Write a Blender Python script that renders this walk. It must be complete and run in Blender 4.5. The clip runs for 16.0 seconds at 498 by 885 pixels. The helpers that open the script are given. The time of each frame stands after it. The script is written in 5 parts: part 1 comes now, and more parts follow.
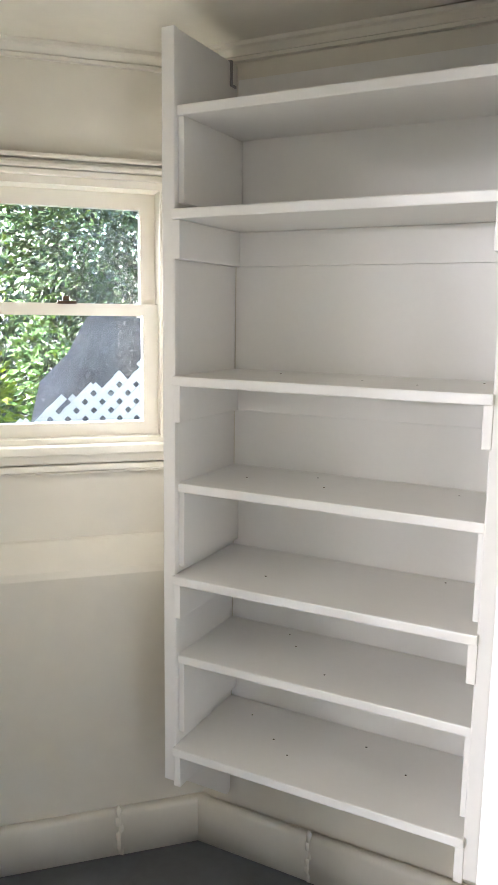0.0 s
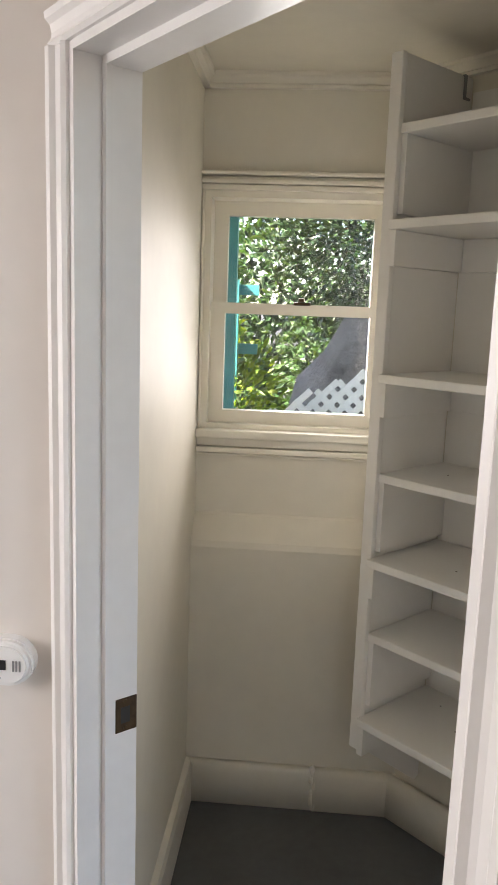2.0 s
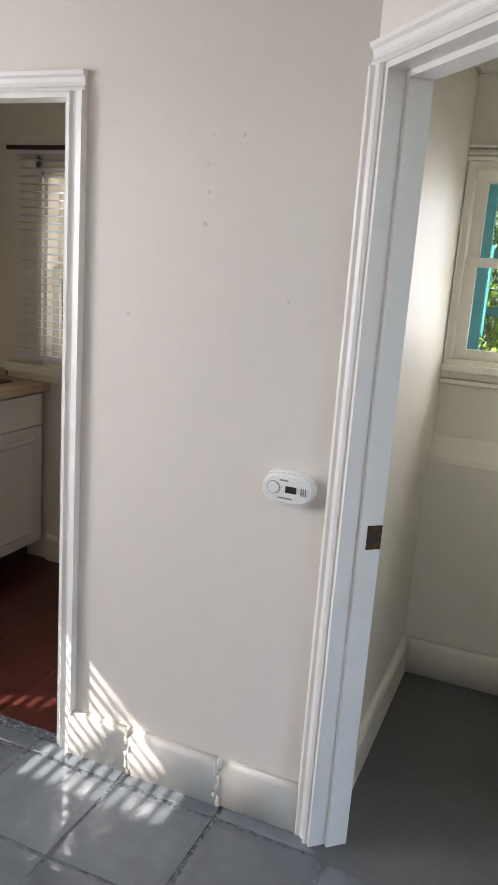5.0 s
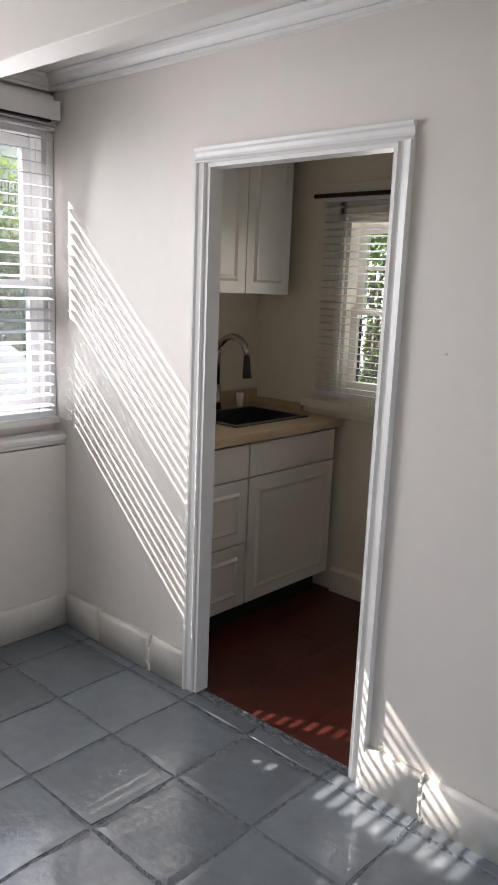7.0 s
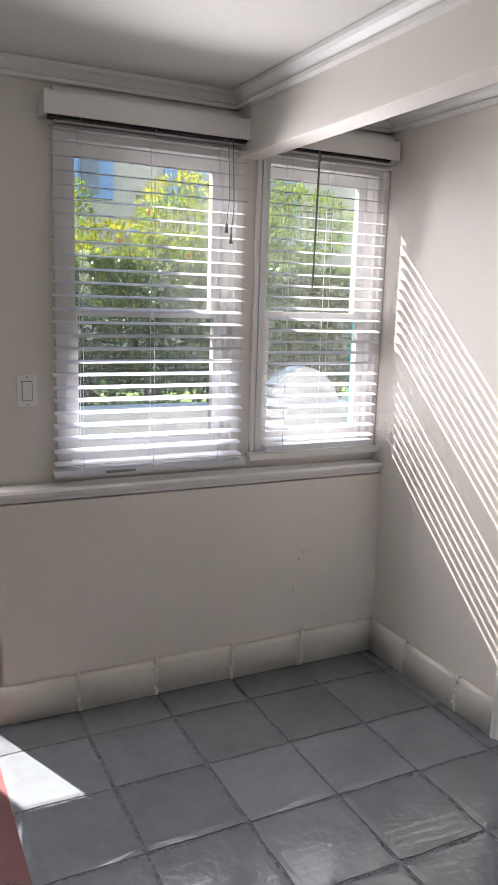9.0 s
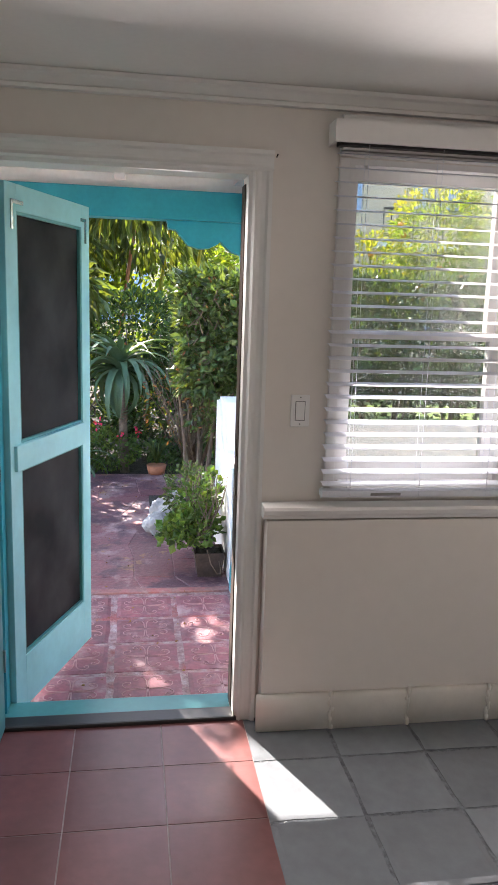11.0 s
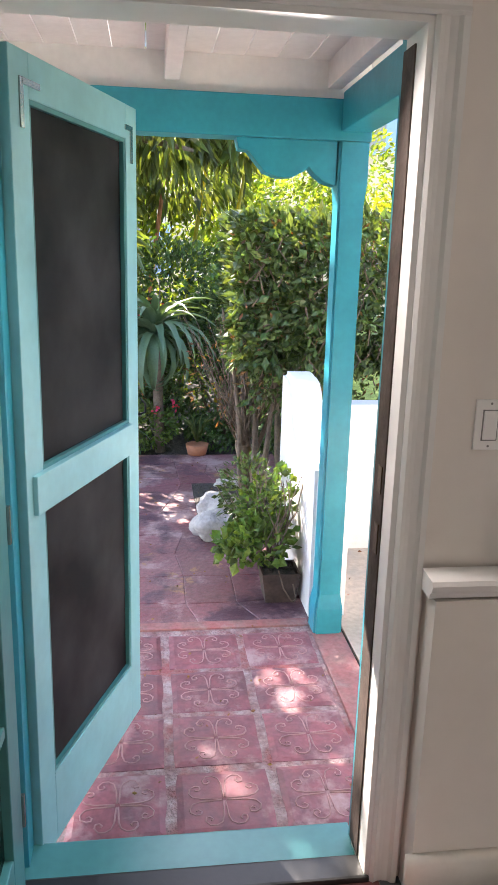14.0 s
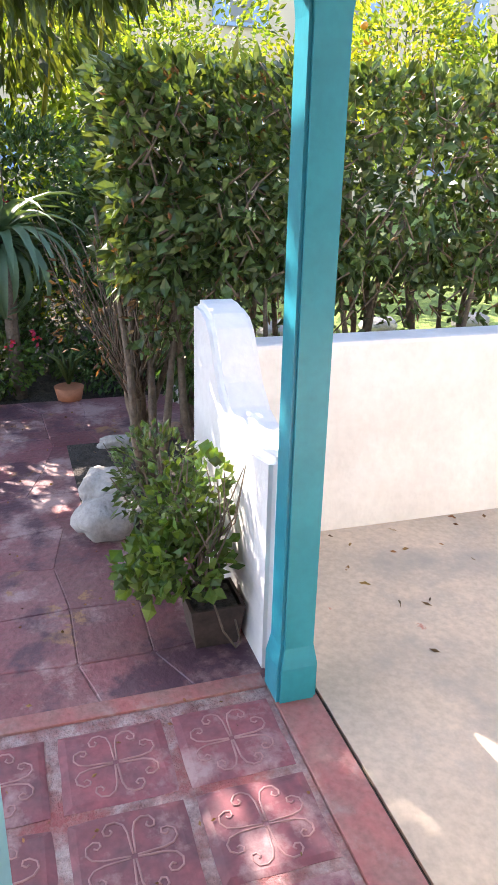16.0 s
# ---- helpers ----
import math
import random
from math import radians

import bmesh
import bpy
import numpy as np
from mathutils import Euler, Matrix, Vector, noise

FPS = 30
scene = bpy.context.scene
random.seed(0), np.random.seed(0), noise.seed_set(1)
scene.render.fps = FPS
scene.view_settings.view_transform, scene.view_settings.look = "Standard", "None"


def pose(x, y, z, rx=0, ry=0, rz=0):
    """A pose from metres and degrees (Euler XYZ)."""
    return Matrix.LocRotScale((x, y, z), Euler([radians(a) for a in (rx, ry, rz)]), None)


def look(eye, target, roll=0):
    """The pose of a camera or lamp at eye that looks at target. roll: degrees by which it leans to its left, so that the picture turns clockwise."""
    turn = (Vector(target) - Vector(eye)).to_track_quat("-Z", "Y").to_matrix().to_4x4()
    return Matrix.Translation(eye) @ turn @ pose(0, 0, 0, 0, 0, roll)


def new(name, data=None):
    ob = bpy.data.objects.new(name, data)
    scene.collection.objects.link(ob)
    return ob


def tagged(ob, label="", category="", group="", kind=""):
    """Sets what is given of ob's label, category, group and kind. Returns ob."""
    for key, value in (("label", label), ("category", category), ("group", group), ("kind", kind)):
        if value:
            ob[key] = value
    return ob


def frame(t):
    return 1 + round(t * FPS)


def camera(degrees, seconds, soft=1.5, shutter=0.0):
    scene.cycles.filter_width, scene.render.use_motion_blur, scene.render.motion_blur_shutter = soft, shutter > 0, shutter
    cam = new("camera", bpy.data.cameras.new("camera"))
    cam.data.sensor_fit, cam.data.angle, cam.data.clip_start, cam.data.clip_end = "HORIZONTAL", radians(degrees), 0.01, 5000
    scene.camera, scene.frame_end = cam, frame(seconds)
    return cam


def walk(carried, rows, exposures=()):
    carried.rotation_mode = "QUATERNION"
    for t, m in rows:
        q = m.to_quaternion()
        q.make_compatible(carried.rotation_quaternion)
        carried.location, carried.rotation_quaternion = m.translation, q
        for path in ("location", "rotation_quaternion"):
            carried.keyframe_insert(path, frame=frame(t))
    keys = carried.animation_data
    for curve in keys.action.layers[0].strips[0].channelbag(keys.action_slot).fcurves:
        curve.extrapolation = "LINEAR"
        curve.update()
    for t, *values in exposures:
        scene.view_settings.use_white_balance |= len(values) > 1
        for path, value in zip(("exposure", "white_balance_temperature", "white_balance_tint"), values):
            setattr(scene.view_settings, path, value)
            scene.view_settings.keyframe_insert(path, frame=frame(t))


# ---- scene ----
cam = camera(36.4, 16.0)
EXPOSURES = [(0.0, 4.1, 6100, 16), (0.8, 3.7, 6900, 18), (3.2, 3.1, 6600, 15), (5.3, 3.05, 6300, 14), (6.5, 2.75, 6200, 14), (10.2, 2.55, 6600, 17), (12.3, 2.95, 6900, 19), (14.5, 2.75, 7000, 19), (16.0, 2.35, 7000, 20)]
PATH = [
    (0, (0.084, -1.053, 1.646), (0.663, 0.833, 1.316), 0.8),
    (0.5, (0.164, -1.099, 1.653), (0.538, 0.84, 1.334), 0.7),
    (1, (0.241, -1.123, 1.661), (0.395, 0.845, 1.341), 1.3),
    (1.5, (0.256, -1.166, 1.668), (0.224, 0.806, 1.334), 1.7),
    (2, (0.255, -1.25, 1.655), (0.11, 0.714, 1.309), 2.0),
    (2.5, (0.285, -1.398, 1.685), (0.065, 0.561, 1.348), 2.0),
    (3, (0.339, -1.519, 1.706), (0.034, 0.426, 1.357), 2.0),
    (3.2, (0.359, -1.559, 1.694), (0.024, 0.38, 1.332), 2.0),
    (5.3, (0.32, -1.865, 1.578), (-0.495, -0.097, 1.118), 4.0),
    (5.5, (0.307, -1.875, 1.588), (-0.569, -0.136, 1.13), 3.8),
    (6, (0.271, -1.898, 1.592), (-0.754, -0.237, 1.152), 3.4),
    (6.5, (0.251, -1.91, 1.589), (-0.922, -0.345, 1.17), 2.8),
    (7, (0.223, -1.936, 1.593), (-1.09, -0.482, 1.191), 2.3),
    (7.5, (0.198, -1.974, 1.602), (-1.251, -0.652, 1.212), 1.8),
    (8, (0.189, -2.013, 1.607), (-1.374, -0.823, 1.229), 1.6),
    (8.5, (0.174, -2.042, 1.608), (-1.496, -1.003, 1.244), 1.7),
    (9, (0.145, -2.079, 1.628), (-1.614, -1.202, 1.26), 1.8),
    (9.5, (0.126, -2.113, 1.62), (-1.713, -1.411, 1.264), 1.8),
    (10, (0.097, -2.176, 1.683), (-1.786, -1.627, 1.295), 1.7),
    (10.2, (0.094, -2.19, 1.671), (-1.809, -1.705, 1.293), 1.6),
    (12.3, (-0.116, -2.28, 1.681), (-2.067, -2.069, 1.294), 2.2),
    (12.5, (-0.189, -2.305, 1.693), (-2.138, -2.091, 1.299), 2.2),
    (13, (-0.429, -2.329, 1.665), (-2.374, -2.101, 1.256), 2.1),
    (13.5, (-0.734, -2.327, 1.663), (-2.671, -2.081, 1.227), 2.0),
    (14, (-1.061, -2.372, 1.647), (-2.986, -2.113, 1.168), 1.6),
    (14.5, (-1.401, -2.381, 1.632), (-3.312, -2.1, 1.112), 1.5),
    (15, (-1.754, -2.369, 1.622), (-3.637, -2.02, 1.045), 1.8),
    (15.5, (-2.102, -2.348, 1.584), (-3.943, -1.914, 0.935), 1.5),
    (16, (-2.446, -2.317, 1.56), (-4.221, -1.74, 0.842), 1.4),
]
walk(cam, [(t, look(eye, target, roll)) for t, eye, target, roll in PATH], EXPOSURES)

# ---- world, sun, large lights ----
SUN_DIR = Vector((1.0, 0.438, -0.91)).normalized()
world = bpy.data.worlds.new("sky")
scene.world = world
world.use_nodes = True
wn = world.node_tree
sky = wn.nodes.new("ShaderNodeTexSky")
sky.sky_type, sky.sun_disc = "NISHITA", False
sky.sun_elevation = math.asin(-SUN_DIR.z)
sky.sun_rotation = math.atan2(-SUN_DIR.x, -SUN_DIR.y)
wn.links.new(sky.outputs[0], wn.nodes["Background"].inputs[0])
wn.nodes["Background"].inputs[1].default_value = 0.15
sun = new("sun", bpy.data.lights.new("sun", "SUN"))
sun.data.energy, sun.data.angle, sun.data.color = 4.6, radians(0.55), (1.0, 0.93, 0.84)
sun.rotation_euler = SUN_DIR.to_track_quat("-Z", "Y").to_euler()


def window_light(name, place, aim, sx, sy, watts, colour=(1.0, 0.985, 0.97), spread=110):
    lamp = new(name, bpy.data.lights.new(name, "AREA"))
    lamp.data.shape, lamp.data.size, lamp.data.size_y, lamp.data.energy, lamp.data.color = "RECTANGLE", sx, sy, watts, colour
    lamp.data.spread = radians(spread)
    lamp.matrix_world = look(place, aim)
    return lamp


window_light("sky_light_pantry", (0.28, 1.35, 1.64), (0.3, 0.0, 1.2), 0.36, 0.6, 0.65, spread=100)
window_light("sky_light_front_a", (-2.612, -1.08, 1.6), (0, -1.08, 1.0), 0.62, 1.1, 3.1, spread=150)
window_light("sky_light_front_b", (-2.612, -0.32, 1.6), (0, -0.32, 1.0), 0.46, 1.1, 0.55, spread=150)
window_light("sky_light_kitchen", (-1.75, 1.415, 1.5), (-1.75, 0, 1.0), 0.5, 0.8, 0.9, (1.0, 0.93, 0.8))
window_light("sky_light_door", (-2.84, -2.3, 2.03), (-1.2, -2.1, 0.5), 0.6, 0.18, 2.0, (1.0, 0.95, 0.92), spread=150)


# ---- materials ----
def mat(name, colour, rough=0.6, metal=0.0, vary=0.12, scale=3.0, bump=0.1, fine=60.0, second=None, dist=0.003, per=False, coat=0.0, specks=None):
    """A surface with broad stains, fine grain and relief; second: the colour that stains lean to."""
    m = bpy.data.materials.new(name)
    m.use_nodes = True
    nt = m.node_tree
    b = nt.nodes["Principled BSDF"]
    b.inputs["Metallic"].default_value = metal
    b.inputs["Coat Weight"].default_value = coat
    tc = nt.nodes.new("ShaderNodeTexCoord")
    big, small = nt.nodes.new("ShaderNodeTexNoise"), nt.nodes.new("ShaderNodeTexNoise")
    big.inputs["Scale"].default_value, big.inputs["Detail"].default_value = scale, 6
    small.inputs["Scale"].default_value, small.inputs["Detail"].default_value = fine, 4
    geo = nt.nodes.new("ShaderNodeNewGeometry")
    for n in (big, small):
        nt.links.new(geo.outputs["Position"], n.inputs["Vector"])
    ramp = nt.nodes.new("ShaderNodeMapRange")
    ramp.inputs[1].default_value, ramp.inputs[2].default_value = 0.3, 0.72
    nt.links.new(big.outputs[0], ramp.inputs[0])
    mix = nt.nodes.new("ShaderNodeMix")
    mix.data_type = "RGBA"
    a = tuple(min(1, c * (1 + vary * 0.5)) for c in colour)
    z = second if second else tuple(c * (1 - vary) for c in colour)
    mix.inputs[6].default_value, mix.inputs[7].default_value = (*a, 1), (*z, 1)
    nt.links.new(ramp.outputs[0], mix.inputs[0])
    out = mix.outputs[2]
    mul = nt.nodes.new("ShaderNodeMix")
    mul.data_type, mul.blend_type = "RGBA", "MULTIPLY"
    mul.inputs[0].default_value = min(1.0, vary * 2.5)
    nt.links.new(out, mul.inputs[6])
    grey = nt.nodes.new("ShaderNodeMapRange")
    grey.inputs[1].default_value, grey.inputs[2].default_value, grey.inputs[3].default_value, grey.inputs[4].default_value = 0.3, 0.7, 0.75, 1.1
    nt.links.new(small.outputs[0], grey.inputs[0])
    nt.links.new(grey.outputs[0], mul.inputs[7])
    out = mul.outputs[2]
    if per:
        hsv = nt.nodes.new("ShaderNodeHueSaturation")
        info = nt.nodes.new("ShaderNodeObjectInfo")
        src = geo.outputs["Random Per Island"] if per == "island" else info.outputs["Random"]
        val = nt.nodes.new("ShaderNodeMapRange")
        val.inputs[3].default_value, val.inputs[4].default_value = (0.45, 1.5) if per == "island" else (0.82, 1.15)
        nt.links.new(src, val.inputs[0])
        nt.links.new(val.outputs[0], hsv.inputs["Value"])
        if per == "island":
            hue = nt.nodes.new("ShaderNodeMapRange")
            hue.inputs[3].default_value, hue.inputs[4].default_value = 0.475, 0.52
            wob = nt.nodes.new("ShaderNodeMath")
            wob.operation = "FRACT"
            tim = nt.nodes.new("ShaderNodeMath")
            tim.operation = "MULTIPLY"
            tim.inputs[1].default_value = 17.3
            nt.links.new(src, tim.inputs[0])
            nt.links.new(tim.outputs[0], wob.inputs[0])
            nt.links.new(wob.outputs[0], hue.inputs[0])
            nt.links.new(hue.outputs[0], hsv.inputs["Hue"])
        nt.links.new(out, hsv.inputs["Color"])
        out = hsv.outputs[0]
    nt.links.new(out, b.inputs["Base Color"])
    rr = nt.nodes.new("ShaderNodeMapRange")
    rr.inputs[3].default_value, rr.inputs[4].default_value = max(0.02, rough - 0.05), min(1, rough + 0.05)
    nt.links.new(big.outputs[0], rr.inputs[0])
    nt.links.new(rr.outputs[0], b.inputs["Roughness"])
    if bump:
        add = nt.nodes.new("ShaderNodeMath")
        add.operation = "MULTIPLY_ADD"
        add.inputs[1].default_value = 2.0
        nt.links.new(big.outputs[0], add.inputs[0])
        nt.links.new(small.outputs[0], add.inputs[2])
        bp = nt.nodes.new("ShaderNodeBump")
        bp.inputs["Strength"].default_value, bp.inputs["Distance"].default_value = bump, dist
        nt.links.new(add.outputs[0], bp.inputs["Height"])
        nt.links.new(bp.outputs[0], b.inputs["Normal"])
    return m


def glass_mat(name, rough=0.0):
    m = bpy.data.materials.new(name)
    m.use_nodes = True
    nt = m.node_tree
    nt.nodes.remove(nt.nodes["Principled BSDF"])
    tr, gl, mx, fr = (nt.nodes.new(k) for k in ("ShaderNodeBsdfTransparent", "ShaderNodeBsdfGlossy", "ShaderNodeMixShader", "ShaderNodeFresnel"))
    tr.inputs[0].default_value = (0.93, 0.95, 0.94, 1)
    gl.inputs["Roughness"].default_value = rough
    fr.inputs[0].default_value = 1.5
    nt.links.new(fr.outputs[0], mx.inputs[0])
    nt.links.new(tr.outputs[0], mx.inputs[1])
    nt.links.new(gl.outputs[0], mx.inputs[2])
    nt.links.new(mx.outputs[0], nt.nodes["Material Output"].inputs[0])
    return m


def screen_mat(name, colour, lo, hi):
    m = bpy.data.materials.new(name)
    m.use_nodes = True
    nt = m.node_tree
    b = nt.nodes["Principled BSDF"]
    b.inputs["Base Color"].default_value, b.inputs["Roughness"].default_value = (*colour, 1), 0.6
    b.inputs["Specular IOR Level"].default_value = 0.1
    tr, mx = nt.nodes.new("ShaderNodeBsdfTransparent"), nt.nodes.new("ShaderNodeMixShader")
    n = nt.nodes.new("ShaderNodeTexNoise")
    n.inputs["Scale"].default_value, n.inputs["Detail"].default_value = 3.5, 6
    dust = nt.nodes.new("ShaderNodeMix")
    dust.data_type = "RGBA"
    dust.inputs[6].default_value, dust.inputs[7].default_value = (*(c * 0.6 for c in colour), 1), (*(c * 2.2 for c in colour), 1)
    wide = nt.nodes.new("ShaderNodeMapRange")
    wide.inputs[1].default_value, wide.inputs[2].default_value = 0.35, 0.7
    nt.links.new(n.outputs[0], wide.inputs[0])
    nt.links.new(wide.outputs[0], dust.inputs[0])
    nt.links.new(dust.outputs[2], b.inputs["Base Color"])
    mr = nt.nodes.new("ShaderNodeMapRange")
    mr.inputs[3].default_value, mr.inputs[4].default_value = lo, hi
    geo = nt.nodes.new("ShaderNodeNewGeometry")
    nt.links.new(geo.outputs["Position"], n.inputs["Vector"])
    nt.links.new(n.outputs[0], mr.inputs[0])
    nt.links.new(mr.outputs[0], mx.inputs[0])
    nt.links.new(tr.outputs[0], mx.inputs[1])
    nt.links.new(b.outputs[0], mx.inputs[2])
    nt.links.new(mx.outputs[0], nt.nodes["Material Output"].inputs[0])
    return m


def leaf_mat(name, colour, rough=0.45, trans=0.35):
    m = mat(name, colour, rough, vary=0.2, scale=4, bump=0.0, per="island")
    nt = m.node_tree
    b, out = nt.nodes["Principled BSDF"], nt.nodes["Material Output"]
    tl, mx = nt.nodes.new("ShaderNodeBsdfTranslucent"), nt.nodes.new("ShaderNodeMixShader")
    mx.inputs[0].default_value = trans
    src = b.inputs["Base Color"].links[0].from_socket
    gain = nt.nodes.new("ShaderNodeMix")
    gain.data_type, gain.blend_type = "RGBA", "MULTIPLY"
    gain.inputs[0].default_value, gain.inputs[7].default_value = 1.0, (1.7, 1.5, 0.5, 1)
    nt.links.new(src, gain.inputs[6])
    nt.links.new(gain.outputs[2], tl.inputs[0])
    nt.links.new(b.outputs[0], mx.inputs[1])
    nt.links.new(tl.outputs[0], mx.inputs[2])
    nt.links.new(mx.outputs[0], out.inputs[0])
    return m


def worn(m, colour, scale, lo, hi, seed=0.0):
    """Adds ragged patches where the paint has worn to another colour."""
    nt = m.node_tree
    b = nt.nodes["Principled BSDF"]
    src = b.inputs["Base Color"].links[0].from_socket
    geo, n, mr, mx = (nt.nodes.new(k) for k in ("ShaderNodeNewGeometry", "ShaderNodeTexNoise", "ShaderNodeMapRange", "ShaderNodeMix"))
    off = nt.nodes.new("ShaderNodeVectorMath")
    off.inputs[1].default_value = (seed, seed * 1.7, 0)
    n.inputs["Scale"].default_value, n.inputs["Detail"].default_value, n.inputs["Roughness"].default_value = scale, 9, 0.68
    mr.inputs[1].default_value, mr.inputs[2].default_value = lo, hi
    mx.data_type = "RGBA"
    mx.inputs[7].default_value = (*colour, 1)
    nt.links.new(geo.outputs["Position"], off.inputs[0])
    nt.links.new(off.outputs[0], n.inputs["Vector"])
    nt.links.new(n.outputs[0], mr.inputs[0])
    nt.links.new(mr.outputs[0], mx.inputs[0])
    nt.links.new(src, mx.inputs[6])
    nt.links.new(mx.outputs[2], b.inputs["Base Color"])


WALL = mat("painted plaster", (0.79, 0.743, 0.69), 0.5, vary=0.03, scale=1.5, bump=0.16, fine=18, dist=0.004)
CREAM = mat("cream wall paint", (0.76, 0.712, 0.6), 0.6, vary=0.04, scale=1.5, bump=0.16, fine=16, dist=0.004)
CEIL = mat("ceiling paint", (0.8, 0.78, 0.74), 0.7, vary=0.03, scale=1, bump=0.1, fine=40)
TRIM = mat("white gloss trim paint", (0.82, 0.81, 0.79), 0.35, vary=0.03, scale=8, bump=0.03, fine=35, dist=0.002)
CTRIM = mat("cream gloss trim paint", (0.79, 0.745, 0.635), 0.35, vary=0.03, scale=8, bump=0.03, fine=30, dist=0.002)
BTRIM = mat("warm white baseboard paint", (0.8, 0.765, 0.7), 0.4, vary=0.05, scale=9, bump=0.25, fine=28, dist=0.004)
SHELF = mat("white shelf paint", (0.86, 0.838, 0.785), 0.3, vary=0.015, scale=6, bump=0.0)
GREYTILE = mat("grey gloss floor paint", (0.16, 0.179, 0.196), 0.15, vary=0.12, scale=5, bump=0.45, fine=22, dist=0.006, per="object", coat=0.6)
GREYGROUT = mat("rough painted grout", (0.16, 0.178, 0.195), 0.16, vary=0.2, scale=40, bump=1.0, fine=70, dist=0.012, second=(0.1, 0.112, 0.124))
GREYFLOOR = mat("smooth grey floor paint", (0.11, 0.115, 0.118), 0.34, vary=0.15, scale=4, bump=0.12, fine=30)
REDTILE = mat("burgundy glazed tile", (0.14, 0.048, 0.046), 0.38, vary=0.2, scale=5, bump=0.15, fine=25, per="object")
REDGROUT = mat("grey mortar joint", (0.3, 0.25, 0.24), 0.8, vary=0.3, scale=25, bump=0.5)
KITTILE = mat("oxblood kitchen tile", (0.1, 0.022, 0.016), 0.3, vary=0.3, scale=4, bump=0.15, fine=25, per="object")
CAB = mat("white cabinet laminate", (0.74, 0.71, 0.66), 0.35, vary=0.02, scale=3, bump=0.0)
COUNTER = mat("beige laminate worktop", (0.5, 0.38, 0.24), 0.4, vary=0.12, scale=30, bump=0.05, fine=200)
DARKSTEEL = mat("dark sink steel", (0.1, 0.1, 0.105), 0.3, metal=0.8, vary=0.1, bump=0.05)
CHROME = mat("brushed nickel", (0.45, 0.44, 0.42), 0.25, metal=1.0, vary=0.05, bump=0)
BLACK = mat("black plastic", (0.02, 0.02, 0.022), 0.4, vary=0.1, bump=0)
BRASS = mat("tarnished brass", (0.09, 0.06, 0.035), 0.42, metal=0.8, vary=0.5, scale=60, bump=0.2)
PLASTIC = mat("white plastic", (0.88, 0.875, 0.86), 0.25, vary=0.02, bump=0)
GREYINK = mat("grey ink", (0.25, 0.25, 0.25), 0.6, vary=0.02, bump=0)
# The blue of the reflected sky is put into the slat colour.
SLAT = mat("white blind slat with sky tint", (0.72, 0.74, 0.8), 0.35, vary=0.02, bump=0.0)
TEAL = mat("turquoise paint", (0.014, 0.29, 0.375), 0.35, vary=0.12, scale=6, bump=0.2, fine=40, dist=0.003)
DTEAL = mat("deep teal door paint", (0.06, 0.27, 0.27), 0.32, vary=0.12, scale=6, bump=0.15, fine=30, dist=0.002)
AQUA = mat("pale aqua door paint", (0.27, 0.6, 0.64), 0.38, vary=0.08, scale=6, bump=0.15, fine=30, dist=0.002)
WHITEWASH = mat("whitewashed stucco", (0.85, 0.845, 0.835), 0.75, vary=0.08, scale=3, bump=0.6, fine=25, dist=0.01, second=(0.77, 0.755, 0.735))
BOARD = mat("white porch boards", (0.75, 0.74, 0.72), 0.6, vary=0.08, scale=5, bump=0.3, fine=30)
PATIO = mat("worn red cement tile", (0.23, 0.066, 0.08), 0.5, vary=0.5, scale=12, bump=0.4, fine=40, dist=0.004, second=(0.17, 0.075, 0.092), per="object")
RELIEF = mat("scuffed raised line", (0.42, 0.23, 0.23), 0.6, vary=0.3, scale=30, bump=0.3)
MORTAR = mat("weathered grey mortar", (0.36, 0.29, 0.28), 0.85, vary=0.5, scale=18, bump=0.9, fine=90, dist=0.01, second=(0.22, 0.1, 0.1))
BORDER = mat("red stained cement", (0.34, 0.11, 0.105), 0.6, vary=0.35, scale=9, bump=0.5, fine=50, dist=0.006, second=(0.28, 0.17, 0.15))
FLAG = mat("red stained flagstone", (0.19, 0.06, 0.072), 0.42, vary=0.5, scale=5, bump=0.6, fine=35, dist=0.008, second=(0.26, 0.13, 0.135), per="object")
CONCRETE = mat("sandy concrete", (0.6, 0.48, 0.365), 0.8, vary=0.25, scale=2.2, bump=0.5, fine=40, dist=0.005, second=(0.5, 0.42, 0.33))
SOIL = mat("dark soil", (0.06, 0.05, 0.042), 0.9, vary=0.5, scale=20, bump=1.0, fine=70, dist=0.02)
GRASS = mat("lawn", (0.22, 0.32, 0.06), 0.8, vary=0.4, scale=6, bump=0.8, fine=60, dist=0.03)
# The shade behind the lattice is put into this rock colour.
SHADEROCK = mat("grey boulder darkened for shade", (0.13, 0.125, 0.125), 0.85, vary=0.4, scale=5, bump=0.9, fine=30, dist=0.02)
ROCK = mat("pale limestone", (0.46, 0.43, 0.4), 0.8, vary=0.3, scale=9, bump=0.8, fine=40, dist=0.015)
BARK = mat("grey brown bark", (0.2, 0.15, 0.11), 0.85, vary=0.4, scale=14, bump=0.8, fine=60, dist=0.01)
TERRA = mat("terracotta", (0.42, 0.16, 0.08), 0.7, vary=0.2, scale=10, bump=0.3)
POTWOOD = mat("dark weathered planter", (0.08, 0.055, 0.045), 0.75, vary=0.4, scale=12, bump=0.5)
DARKRUB = mat("black rubber seal", (0.02, 0.022, 0.022), 0.4, vary=0.2, bump=0.1)
IRON = mat("black wrought iron", (0.02, 0.02, 0.02), 0.5, metal=0.5, vary=0.2, bump=0.2)
STUCCO = mat("yellow stucco", (0.7, 0.56, 0.4), 0.8, vary=0.08, scale=1, bump=0.2)
